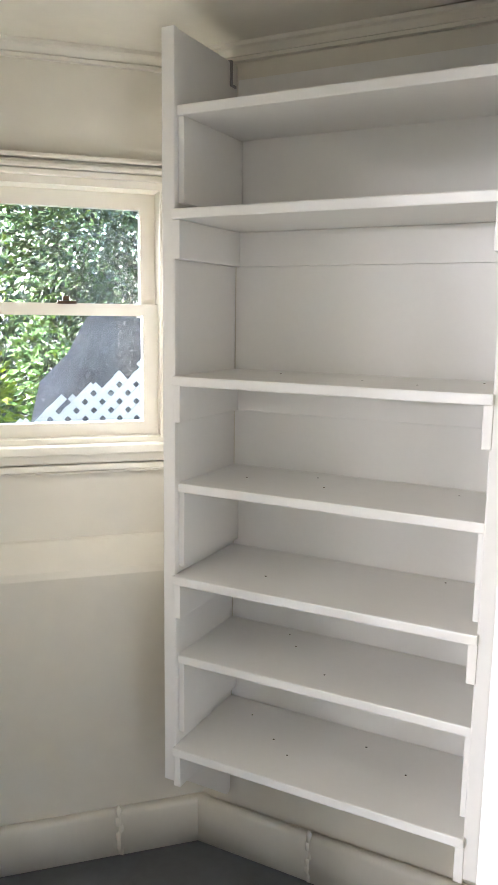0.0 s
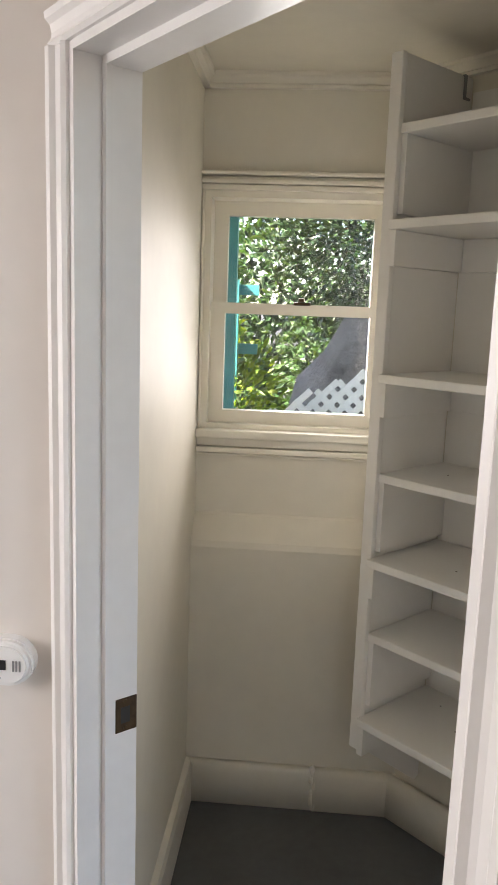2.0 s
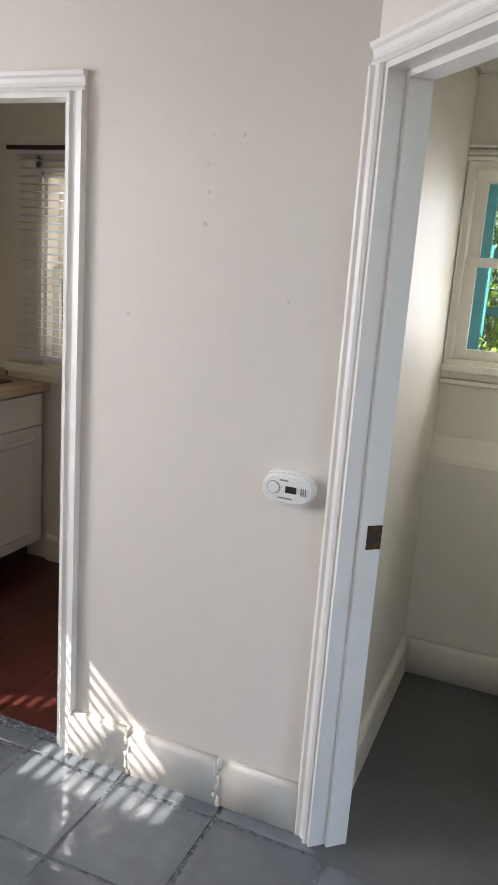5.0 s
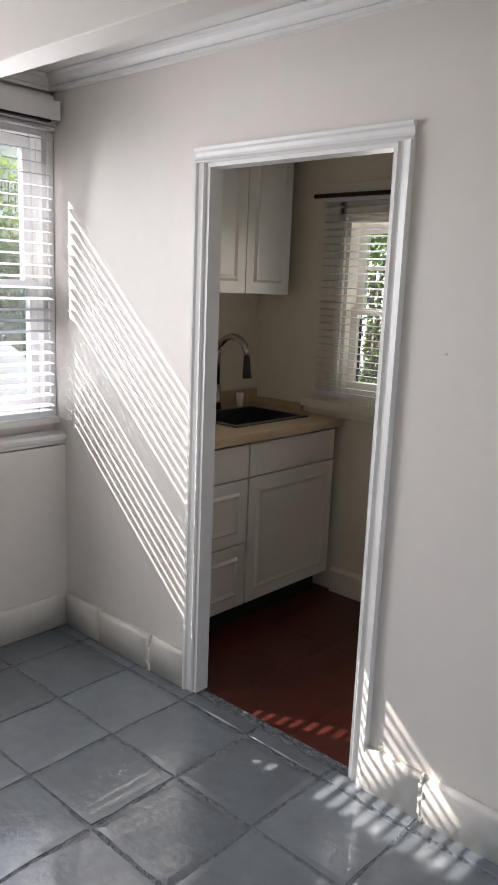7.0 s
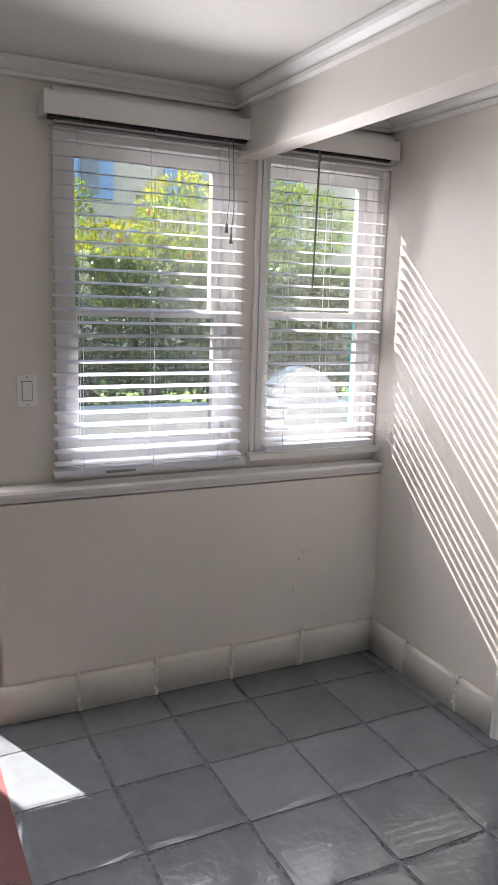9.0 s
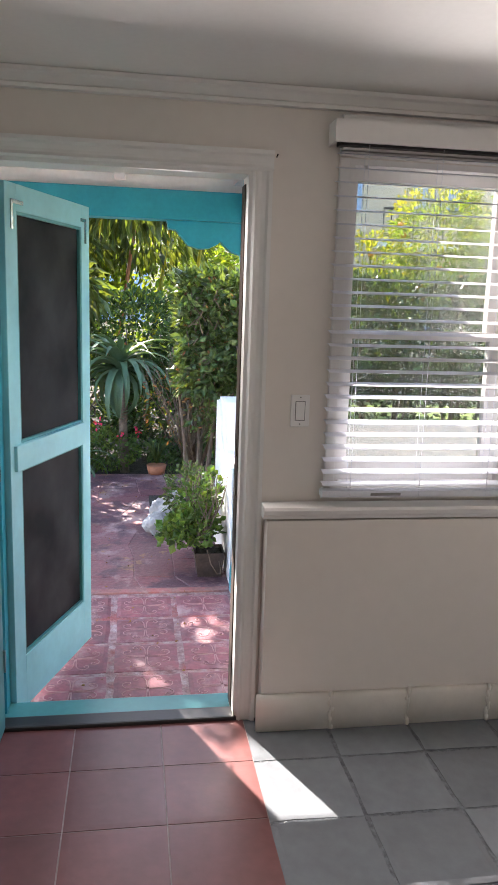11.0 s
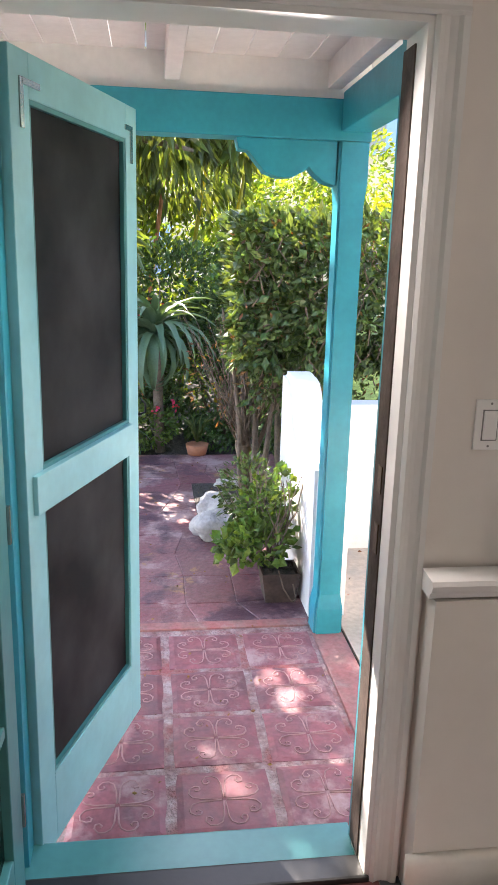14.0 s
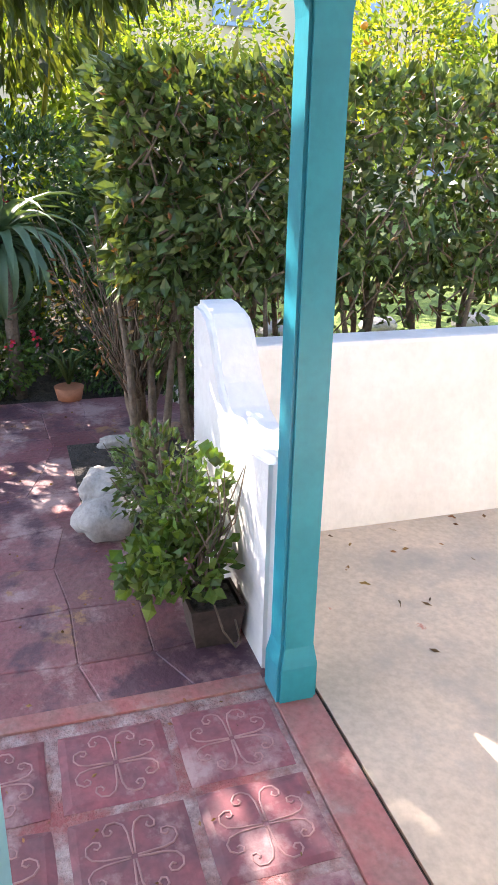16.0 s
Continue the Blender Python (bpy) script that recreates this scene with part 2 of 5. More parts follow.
PALEBLUE = mat("pale blue shutter", (0.3, 0.42, 0.62), 0.6, vary=0.05, bump=0)
BRONZE = mat("bronze curtain rod", (0.09, 0.04, 0.025), 0.4, metal=0.5, vary=0.2, bump=0.1)
DEADLEAF = mat("dry leaf", (0.16, 0.1, 0.06), 0.8, vary=0.4, bump=0.2)
worn(FLAG, (0.4, 0.27, 0.26), 3.2, 0.5, 0.6, 3)
worn(FLAG, (0.36, 0.2, 0.1), 2.6, 0.58, 0.61, 8)
worn(FLAG, (0.1, 0.05, 0.07), 2.6, 0.5, 0.6, 15)
worn(PATIO, (0.38, 0.25, 0.25), 6.0, 0.52, 0.68, 5)
worn(BORDER, (0.36, 0.27, 0.25), 4.0, 0.52, 0.66, 9)
worn(MORTAR, (0.3, 0.09, 0.09), 4.0, 0.48, 0.62, 2)
worn(CONCRETE, (0.38, 0.34, 0.29), 1.6, 0.5, 0.66, 4)
worn(CONCRETE, (0.5, 0.2, 0.15), 3.5, 0.64, 0.67, 12)
GLASS = glass_mat("window glass")
SCREEN = screen_mat("insect screen", (0.022, 0.021, 0.022), 0.9, 0.97)
WINSCREEN = screen_mat("grey window screen", (0.2, 0.2, 0.21), 0.2, 0.26)
L_HEDGE = leaf_mat("hedge leaf", (0.095, 0.155, 0.05), 0.3, 0.25)
L_DARK = leaf_mat("dark shrub leaf", (0.06, 0.12, 0.035), 0.45, 0.25)
L_BRIGHT = leaf_mat("bright leaf", (0.16, 0.24, 0.035), 0.5, 0.5)
L_TREE = leaf_mat("large tree leaf", (0.09, 0.13, 0.035), 0.4, 0.4)
L_POT = leaf_mat("geranium leaf", (0.1, 0.18, 0.04), 0.5, 0.35)
L_AGAVE = leaf_mat("agave leaf", (0.15, 0.27, 0.15), 0.5, 0.15)
L_DRY = leaf_mat("dry twig leaf", (0.22, 0.12, 0.05), 0.7, 0.2)
# Deep shade is put into this leaf's base colour.
L_SHADE = leaf_mat("leaf darkened as in deep shade", (0.028, 0.055, 0.018), 0.5, 0.15)
L_PINK = leaf_mat("pink blossom", (0.7, 0.06, 0.14), 0.6, 0.4)
# The yellow of sunlight is put into this leaf's base colour.
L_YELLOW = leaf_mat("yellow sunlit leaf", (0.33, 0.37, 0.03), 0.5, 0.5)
ORANGE = mat("orange fruit", (0.8, 0.3, 0.02), 0.5, vary=0.1, bump=0.1)


# ---- building helpers ----
def box(bm, x0, x1, y0, y1, z0, z1, bevel=0.0, m=None):
    vs = [bm.verts.new((x, y, z)) for z in (z0, z1) for y in (y0, y1) for x in (x0, x1)]
    fs = [bm.faces.new([vs[i] for i in q]) for q in ((0, 2, 3, 1), (4, 5, 7, 6), (0, 1, 5, 4), (2, 6, 7, 3), (0, 4, 6, 2), (1, 3, 7, 5))]
    if m is not None:
        bmesh.ops.transform(bm, matrix=m, verts=vs)
    if bevel:
        edges = {e for f in fs for e in f.edges}
        bmesh.ops.bevel(bm, geom=list(edges), offset=bevel, segments=2, affect="EDGES", profile=0.6)
    return bm


def boxes(*rows, bevel=0.0, m=None):
    bm = bmesh.new()
    for r in rows:
        box(bm, *r, bevel=bevel, m=m)
    return bm


def prism(bm, poly, a, b):
    """Extrudes a closed 3D polygon from offset vector a to offset vector b."""
    a, b = Vector(a), Vector(b)
    lo, hi = [bm.verts.new(Vector(p) + a) for p in poly], [bm.verts.new(Vector(p) + b) for p in poly]
    bm.faces.new(lo[::-1])
    bm.faces.new(hi)
    n = len(poly)
    for i in range(n):
        bm.faces.new((lo[i], lo[(i + 1) % n], hi[(i + 1) % n], hi[i]))
    bmesh.ops.recalc_face_normals(bm, faces=bm.faces[:])
    return bm


def sweep(bm, p0, p1, u, v, profile):
    """A straight moulding from p0 to p1, its profile in the directions u and v."""
    u, v, p0, p1 = Vector(u), Vector(v), Vector(p0), Vector(p1)
    return prism(bm, [p0 + u * a + v * b for a, b in profile], (0, 0, 0), p1 - p0)


def tube(bm, pts, radii, seg=8):
    """A tapered tube along points."""
    pts = [Vector(p) for p in pts]
    if not isinstance(radii, (list, tuple)):
        radii = [radii] * len(pts)
    rings = []
    for i, p in enumerate(pts):
        t = (pts[min(i + 1, len(pts) - 1)] - pts[max(i - 1, 0)]).normalized()
        u = t.cross(Vector((0, 0, 1)) if abs(t.z) < 0.9 else Vector((1, 0, 0))).normalized()
        w = t.cross(u)
        rings.append([bm.verts.new(p + (u * math.cos(k * math.tau / seg) + w * math.sin(k * math.tau / seg)) * radii[i]) for k in range(seg)])
    for r0, r1 in zip(rings, rings[1:]):
        for k in range(seg):
            f = bm.faces.new((r0[k], r0[(k + 1) % seg], r1[(k + 1) % seg], r1[k]))
            f.smooth = True
    bm.faces.new(rings[0][::-1])
    bm.faces.new(rings[-1])
    return bm


def lump(bm, centre, size, rough=0.25, sub=3, seed=0.0):
    made = bmesh.ops.create_icosphere(bm, subdivisions=sub, radius=1.0)["verts"]
    for v in made:
        k = 1 + rough * noise.noise(v.co * 1.7 + Vector((seed, seed * 2, 0))) + rough * 0.4 * noise.noise(v.co * 4 + Vector((seed, 0, 0)))
        v.co = Vector(centre) + Vector((v.co.x * size[0], v.co.y * size[1], v.co.z * size[2])) * k
    for f in bm.faces:
        f.smooth = True
    return bm


def mesh_of(name, bm, material):
    me = bpy.data.meshes.new(name)
    bm.to_mesh(me)
    bm.free()
    if material:
        me.materials.append(material)
    return me


def solid(name, bm, material, label="", category="", group="", kind=""):
    """A top-level mesh."""
    return tagged(new(name, mesh_of(name, bm, material)), label, category, group, kind)


def thing(name, place, label, category, group=""):
    ob = new(name)
    ob.location = place
    ob.empty_display_size = 0.1
    return tagged(ob, label, category, group)


def under(ob, parent):
    ob.parent = parent
    if parent.type == "EMPTY":
        ob.matrix_parent_inverse = Matrix.Translation(-parent.location)
    return ob


def part(name, bm, material, parent, label=""):
    return under(tagged(new(name, mesh_of(name, bm, material)), label), parent)


def piece(name, me, parent, m):
    ob = under(new(name, me), parent)
    ob.matrix_basis = m
    return ob


def leaves(name, pts, dirs, length, width, material, rng, fold=0.25, droop=0.0):
    """Many small folded leaves: one mesh. pts and dirs: n by 3 arrays."""
    n = len(pts)
    dirs = dirs / (np.linalg.norm(dirs, axis=1, keepdims=True) + 1e-9)
    ref = rng.normal(size=(n, 3))
    side = np.cross(dirs, ref)
    side /= np.linalg.norm(side, axis=1, keepdims=True) + 1e-9
    up = np.cross(side, dirs)
    L = (length * rng.uniform(0.6, 1.25, n))[:, None]
    W = (width * rng.uniform(0.7, 1.2, n))[:, None]
    base, tip = pts, pts + dirs * L + np.array([0, 0, -1.0]) * droop * L
    mid = pts + dirs * L * 0.5 - up * W * fold
    a, b = mid + side * W * 0.5 + up * W * fold, mid - side * W * 0.5 + up * W * fold
    v = np.stack([base, a, tip, b, mid], 1).reshape(-1, 3)
    i = np.arange(n)[:, None] * 5
    f = np.concatenate([i + np.array(q) for q in ((0, 4, 1), (4, 2, 1), (0, 3, 4), (4, 3, 2))], 0)
    me = bpy.data.meshes.new(name)
    me.from_pydata(v.tolist(), [], f.tolist())
    me.materials.append(material)
    return me


def shell(rng, n, lo, hi, inner=0.25):
    """Points in a box, most of them near its skin, with gaps."""
    lo, hi = np.array(lo, float), np.array(hi, float)
    u = rng.uniform(0, 1, (n * 2, 3))
    k, s = rng.integers(0, 3, n * 2), rng.integers(0, 2, n * 2)
    near = np.abs(rng.normal(0, 0.06, n * 2))
    skin = rng.uniform(0, 1, n * 2) > inner
    for ax in range(3):
        pick = skin & (k == ax)
        u[pick, ax] = np.where(s[pick] == 0, near[pick], 1 - near[pick])
    p = lo + u * (hi - lo)
    keep = np.array([noise.noise(Vector(q) * 5.0) + 0.6 * noise.noise(Vector(q) * 12.0) > -0.25 for q in p])
    p = p[keep][:n]
    c = (lo + hi) / 2
    d = (p - c) / (hi - lo) + rng.normal(0, 0.45, p.shape)
    return p, d


def ball(rng, n, c, r):
    d = rng.normal(size=(n, 3))
    d /= np.linalg.norm(d, axis=1, keepdims=True)
    p = np.array(c) + d * np.array(r) * rng.uniform(0.45, 1.0, (n, 1)) ** 0.6
    return p, d + rng.normal(0, 0.5, (n, 3))


# ---- large structure ----
H = 2.42      # ceiling
FX = -2.73    # upper face of the front wall
LX = -2.645   # its thicker lower part
PY = 1.17     # pantry window wall
PC = 2.35     # pantry ceiling
DD, DN = Vector((0.67, -0.742, 0)).normalized(), Vector((0.742, 0.67, 0)).normalized()  # pantry door wall: along, inwards
D0 = Vector((-0.16, 0.0, 0))
ED, EN = Vector((0.718, -0.696, 0)).normalized(), Vector((0.696, 0.718, 0)).normalized()  # shelf wall
E0 = EN * 1.20
E0 = Vector((E0.x, E0.y, 0))


def frame_of(origin, d, n):
    """Local x along the wall, y into it, z up."""
    return Matrix(((d.x, n.x, 0, origin.x), (d.y, n.y, 0, origin.y), (0, 0, 1, 0), (0, 0, 0, 1)))


MD = frame_of(D0, DD, DN)
ec = (PY - E0.y) / ED.y
E1 = E0 + ED * ec                     # corner of the shelf wall and the window wall
ME = frame_of(E1, ED, EN)

# base slabs and painted floors (tiles come last in the file)
floor = solid("floor", boxes((-2.75, 2.0, -3.5, 0.03, -0.2, -0.0035)), GREYGROUT, "uneven grey painted joints between floor tiles", "floor", kind="structure")
floor_kitchen = solid("floor_kitchen", boxes((-2.7, -0.2, 0.03, 1.4, -0.25, -0.0135)), KITTILE, "dark oxblood red kitchen floor", "floor", kind="structure")
bm = bmesh.new()
pf = [D0 + DD * 0.03 + DN * 0.0, D0 + DD * 1.5, D0 + DD * 1.5 + DN * 1.4, Vector((0.3, 1.35, 0)), Vector((-0.12, 1.35, 0)), Vector((-0.12, 0.06, 0))]
prism(bm, pf, (0, 0, -0.15), (0, 0, 0.001))
solid("floor_pantry", bm, GREYFLOOR, "smooth dark grey painted pantry floor", "floor", kind="structure")

# wall between room and kitchen
solid("wall_kitchen", boxes((-2.86, -1.765, 0, 0.055, -0.1, H), (-1.765, -1.0, 0, 0.055, 2.0, H), (-1.0, -0.16, 0, 0.055, -0.1, H)), WALL, "warm white plaster wall beside the kitchen doorway", "wall", kind="structure")
# front wall with door and two windows: door y -2.70..-1.785, windows
W1, W2, WZ = (-1.43, -0.745), (-0.605, -0.03), (0.98, 2.2)
solid("wall_front", boxes(
    (-2.86, FX, -3.6, -2.735, -0.2, H), (-2.86, FX, -2.735, -1.785, 2.14, H),
    (-2.86, FX, -1.785, W1[0], -0.2, H), (-2.86, FX, W1[1], W2[0], -0.2, H), (-2.86, FX, W2[1], 0, -0.2, H),
    (-2.86, FX, *W1, -0.2, WZ[0]), (-2.86, FX, *W1, WZ[1], H), (-2.86, FX, *W2, -0.2, WZ[0]), (-2.86, FX, *W2, WZ[1], H),
    (FX, LX, -1.70, 0, -0.1, 0.86)), WALL, "warm white plaster front wall with thicker base", "wall", kind="structure")
# pantry door wall
solid("wall_pantry_door", boxes((0.0, 0.055, 0, 0.1, -0.1, H), (0.055, 0.855, 0, 0.1, 2.05, H), (0.855, 1.75, 0, 0.1, -0.1, H), m=MD), WALL, "angled white plaster wall around the pantry doorway", "wall", kind="structure")
q = D0 + DD * 1.75
solid("wall_east", boxes((q.x, q.x + 0.12, -3.6, q.y + 0.1, -0.1, H)), WALL, "plain warm white plaster wall", "wall", kind="structure")
solid("wall_south", boxes((-2.86, q.x + 0.12, -3.62, -3.5, -0.2, H)), WALL, "plain warm white plaster wall", "wall", kind="structure")
# pantry walls
solid("wall_pantry_side", boxes((-0.2, -0.095, 0.058, 1.4, -0.1, H)), CREAM, "cream painted pantry side wall", "wall", kind="structure")
PW, PZ = (-0.085, 0.51), (1.275, 2.014)
bm = boxes((-0.2, 0.75, PY, 1.36, -0.1, PZ[0]), (-0.2, 0.75, PY, 1.36, PZ[1], H), (-0.2, PW[0], PY, 1.36, *PZ), (PW[1], 0.75, PY, 1.36, *PZ))
sweep(bm, (-0.095, PY, 0), (0.75, PY, 0), (0, -1, 0), (0, 0, 1), [(0, -0.1), (0.085, -0.1), (0.085, 0.895), (0.078, 0.915), (0.01, 0.985), (0, 0.99)])
solid("wall_pantry_window", bm, CREAM, "cream plaster wall with a thick sloping ledge", "wall", kind="structure")
solid("wall_pantry_shelf", boxes((-0.02, 1.3, 0, 0.12, -0.1, H), m=ME), CREAM, "cream painted wall behind the pantry shelves", "wall", kind="structure")
F1 = E1 + ED * 1.12
solid("wall_pantry_end", boxes((1.12, 1.22, -1.0, 0.0, -0.1, H), m=ME), CREAM, "plain cream pantry end wall", "wall", kind="structure")
# kitchen walls
KY, KX = 1.29, -2.66
KW, KZ = (-2.08, -1.35), (1.05, 1.95)
solid("wall_kitchen_back", boxes((-2.8, KW[0], KY, 1.42, -0.1, H), (KW[1], -0.2, KY, 1.42, -0.1, H), (*KW, KY, 1.42, -0.1, KZ[0]), (*KW, KY, 1.42, KZ[1], H)), CREAM, "beige kitchen wall with a window", "wall", kind="structure")
solid("wall_kitchen_west", boxes((-2.8, KX, 0.055, KY, -0.1, H)), CREAM, "beige kitchen wall behind the sink", "wall", kind="structure")
solid("ceiling", boxes((-2.93, 2.1, -3.62, 0.13, H, H + 0.15)), CEIL, "white painted ceiling", "ceiling", kind="structure")
solid("ceiling_kitchen", boxes((-2.8, -0.2, 0.13, 1.42, H, H + 0.15)), CEIL, "white kitchen ceiling", "ceiling", kind="structure")
solid("ceiling_pantry", boxes((-0.2, 2.2, -0.9, 1.36, H + 0.003, H + 0.15), ), CEIL, "cream pantry ceiling", "ceiling", kind="structure")
bm = bmesh.new()
prism(bm, [D0 + DD * 0.0 + DN * 0.09, D0 + DD * 1.75 + DN * 0.09, D0 + DD * 1.75 + DN * 1.3, Vector((0.5, 1.2, 0)), Vector((-0.1, 1.2, 0)), Vector((-0.1, 0.1, 0))], (0, 0, PC), (0, 0, PC + 0.06))
solid("ceiling_pantry_lining", bm, CTRIM, "low glossy cream pantry ceiling", "ceiling", kind="structure")
# Unseen eave: overhangs added to shade the pantry garden and cut window sun.
solid("shade_eave", boxes((-3.0, 2.4, 1.36, 2.7, 2.6, 2.7), (-3.1, 2.4, -3.8, 1.36, 2.575, 2.7), (-3.22, -3.1, -1.4, 1.36, 2.575, 2.7)), BARK, "unseen brown roof eave added to shade the garden and windows", "roof", kind="structure")
# beam
solid("beam", boxes((FX, 0.46, -0.735, -0.635, 2.185, H), bevel=0.004), WALL, "boxed white painted ceiling beam", "beam", kind="structure")

# mouldings
CROWN = [(0, 0), (0.03, 0), (0.032, 0.012), (0.022, 0.018), (0.04, 0.04), (0.055, 0.046), (0.058, 0.06), (0, 0.06)]
Z, NZ = (0, 0, 1), (0, 0, -1)


def moulding(name, rows, profile, material, label):
    bm = bmesh.new()
    for p0, p1, u, v in rows:
        sweep(bm, p0, p1, u, v, profile)
    return solid(name, bm, material, label, name, kind="structure")


moulding("crown_moulding", [
    ((FX, 0, H - 0.062), (D0.x, 0, H - 0.062), (0, -1, 0), Z), ((FX, -3.5, H - 0.062), (FX, -0.737, H - 0.062), (1, 0, 0), Z), ((FX, -0.633, H - 0.062), (FX, 0, H - 0.062), (1, 0, 0), Z),
    ((FX, -0.735, H - 0.062), (0.46, -0.735, H - 0.062), (0, -1, 0), Z)], CROWN, TRIM, "stepped white crown moulding")
CR2 = [(a * 0.6, b * 0.7) for a, b in CROWN]
moulding("pantry_crown", [((-0.095, PY, PC - 0.042), (E1.x, PY, PC - 0.042), (0, -1, 0), Z), ((-0.095, 0.07, PC - 0.042), (-0.095, PY, PC - 0.042), (1, 0, 0), Z),
                          (E1 + Vector((0, 0, PC - 0.042)), E1 + ED * 1.12 + Vector((0, 0, PC - 0.042)), -EN, Z)], CR2, CTRIM, "small cream crown moulding")
BASE = [(0, 0), (0.024, 0), (0.024, 0.132), (0.018, 0.146), (0, 0.15)]


def baseboard(name, p0, p1, n, material, breaks=()):
    """Boards laid end to end, with raised plaster joints between them."""
    p0, p1, n = Vector(p0), Vector(p1), Vector(n)
    d = (p1 - p0)
    ln = d.length
    d.normalize()
    cuts = [0, *breaks, ln]
    bm = bmesh.new()
    for i, (a, b) in enumerate(zip(cuts, cuts[1:])):
        k = 1 + 0.12 * math.sin(i * 2.1)
        sweep(bm, p0 + d * (a + 0.003 * (i > 0)), p0 + d * (b - 0.003), n, Z, [(x * k, y + 0.004 * math.sin(i * 3.3)) for x, y in BASE])
        if i:
            c = p0 + d * a + n * 0.02
            for j in range(6):
                lump(bm, c + d * (0.006 * math.sin(j * 2.3 + i)) + Vector((0, 0, 0.012 + j * 0.026)), (0.009, 0.009, 0.021), 0.6, 2, i * 3.1 + j)
    return solid(name, bm, material, "uneven painted baseboard with lumpy joints", "baseboard", kind="structure")


baseboard("baseboard_front", (LX, -1.72, 0), (LX, 0, 0), (1, 0, 0), BTRIM, (0.3, 0.62, 0.97, 1.32))
baseboard("baseboard_kitchen_left", (LX, 0, 0), (-1.82, 0, 0), (0, -1, 0), BTRIM, (0.28, 0.62))
baseboard("baseboard_kitchen_right", (-0.955, 0, 0), (-0.16, 0, 0), (0, -1, 0), BTRIM, (0.22, 0.53))
baseboard("baseboard_pantry_window", (-0.095, PY - 0.085, 0), (0.75, PY - 0.085, 0), (0, -1, 0), CTRIM, (0.43,))
baseboard("baseboard_pantry_side", (-0.095, 0.08, 0), (-0.095, 1.09, 0), (1, 0, 0), CTRIM)
baseboard("baseboard_pantry_shelf", E1 - EN * 0.012, E1 - EN * 0.012 + ED * 1.12, -EN, CTRIM, (0.5,))
baseboard("baseboard_kitchen_back", (-2.04, KY, -0.024), (-0.3, KY, -0.024), (0, -1, 0), CTRIM)
baseboard("baseboard_door_wall", D0 + DD * 0.9, D0 + DD * 1.74, -DN, TRIM)
# chair rail on the front wall
moulding("sill_rail", [((LX - 0.065, -1.715, 0.868), (LX - 0.065, 0, 0.868), (1, 0, 0), Z)], [(0, -0.002), (0.058, -0.002), (0.062, 0.012), (0.07, 0.018), (0.075, 0.034), (0.07, 0.045), (0, 0.052)], TRIM, "white moulded sill rail under the windows")
CASE = [(0, 0), (0, 0.012), (0.006, 0.018), (0.014, 0.012), (0.022, 0.011), (0.034, 0.014), (0.04, 0.022), (0.05, 0.024), (0.053, 0)]


def casing(name, x0, x1, zt, m, material, label, jamb, scale=1.0, stop=0.07, foot=0.0, sw=0.04, st=0.012):
    """Moulded casing round a doorway in a wall's own frame (x along, y into the wall), with jambs and stops."""
    bm = bmesh.new()
    pr = [(a * scale, -b) for a, b in CASE]
    w = 0.053 * scale
    sweep(bm, (x0, 0, foot), (x0, 0, zt), (-1, 0, 0), (0, 1, 0), pr)
    sweep(bm, (x1, 0, foot), (x1, 0, zt), (1, 0, 0), (0, 1, 0), pr)
    sweep(bm, (x0 - w, 0, zt), (x1 + w, 0, zt), (0, 0, 1), (0, 1, 0), pr)
    box(bm, x0 - 0.001, x0 + 0.014, -0.006, jamb, foot, zt - 0.001)
    box(bm, x1 - 0.014, x1 + 0.001, -0.006, jamb, foot, zt - 0.001)
    box(bm, x0 + 0.014, x1 - 0.014, -0.006, jamb, zt - 0.014, zt + 0.001)
    if stop:
        box(bm, x0 + 0.014, x0 + 0.014 + st, stop, stop + sw, foot, zt - 0.014)
        box(bm, x1 - 0.014 - st, x1 - 0.014, stop, stop + sw, foot, zt - 0.014)
        box(bm, x0 + 0.014 + st, x1 - 0.014 - st, stop, stop + sw, zt - 0.014 - st, zt - 0.014)
    bmesh.ops.transform(bm, matrix=m, verts=bm.verts[:])
    bmesh.ops.recalc_face_normals(bm, faces=bm.faces[:])
    return solid(name, bm, material, label, "door casing", kind="structure")


casing("casing_kitchen", -1.765, -1.0, 2.008, Matrix.Identity(4), TRIM, "white moulded casing of the open kitchen doorway", 0.058, stop=0)
casing("casing_pantry", 0.055, 0.855, 2.045, MD, TRIM, "white moulded casing of the pantry doorway", 0.105, stop=0.042, sw=0.063, st=0.014)
MF = frame_of(Vector((FX, 0, 0)), Vector((0, 1, 0)), Vector((-1, 0, 0)))
casing("casing_front_door", -2.735, -1.785, 2.138, MF, TRIM, "white moulded casing of the front doorway", 0.13, 1.4, stop=0)
solid("threshold", boxes((-2.95, -2.80, -2.735, -1.785, -0.158, -0.004), bevel=0.006), DTEAL, "worn turquoise painted door threshold", "threshold", kind="structure")
solid("threshold_strip", boxes((-2.80, -2.715, -2.735, -1.785, -0.02, 0.018), bevel=0.008), DARKRUB, "black metal weather strip at the threshold", "threshold", kind="structure")
# The left piece is added, and thick, to block sun at the hinge gap.
solid("outer_door_casing", boxes((-2.965, -2.862, -2.83, -2.706, -0.158, 2.15), (-2.9, -2.862, -1.797, -1.69, -0.158, 2.15), bevel=0.003), TEAL, "turquoise outer door casing, its left piece an added sun stop", "door casing", kind="structure")
solid("door_jamb_seal", boxes((-2.866, -2.79, -1.803, -1.797, 0.02, 2.1)), POTWOOD, "dark weathered seal on the door jamb", "seal", kind="structure")
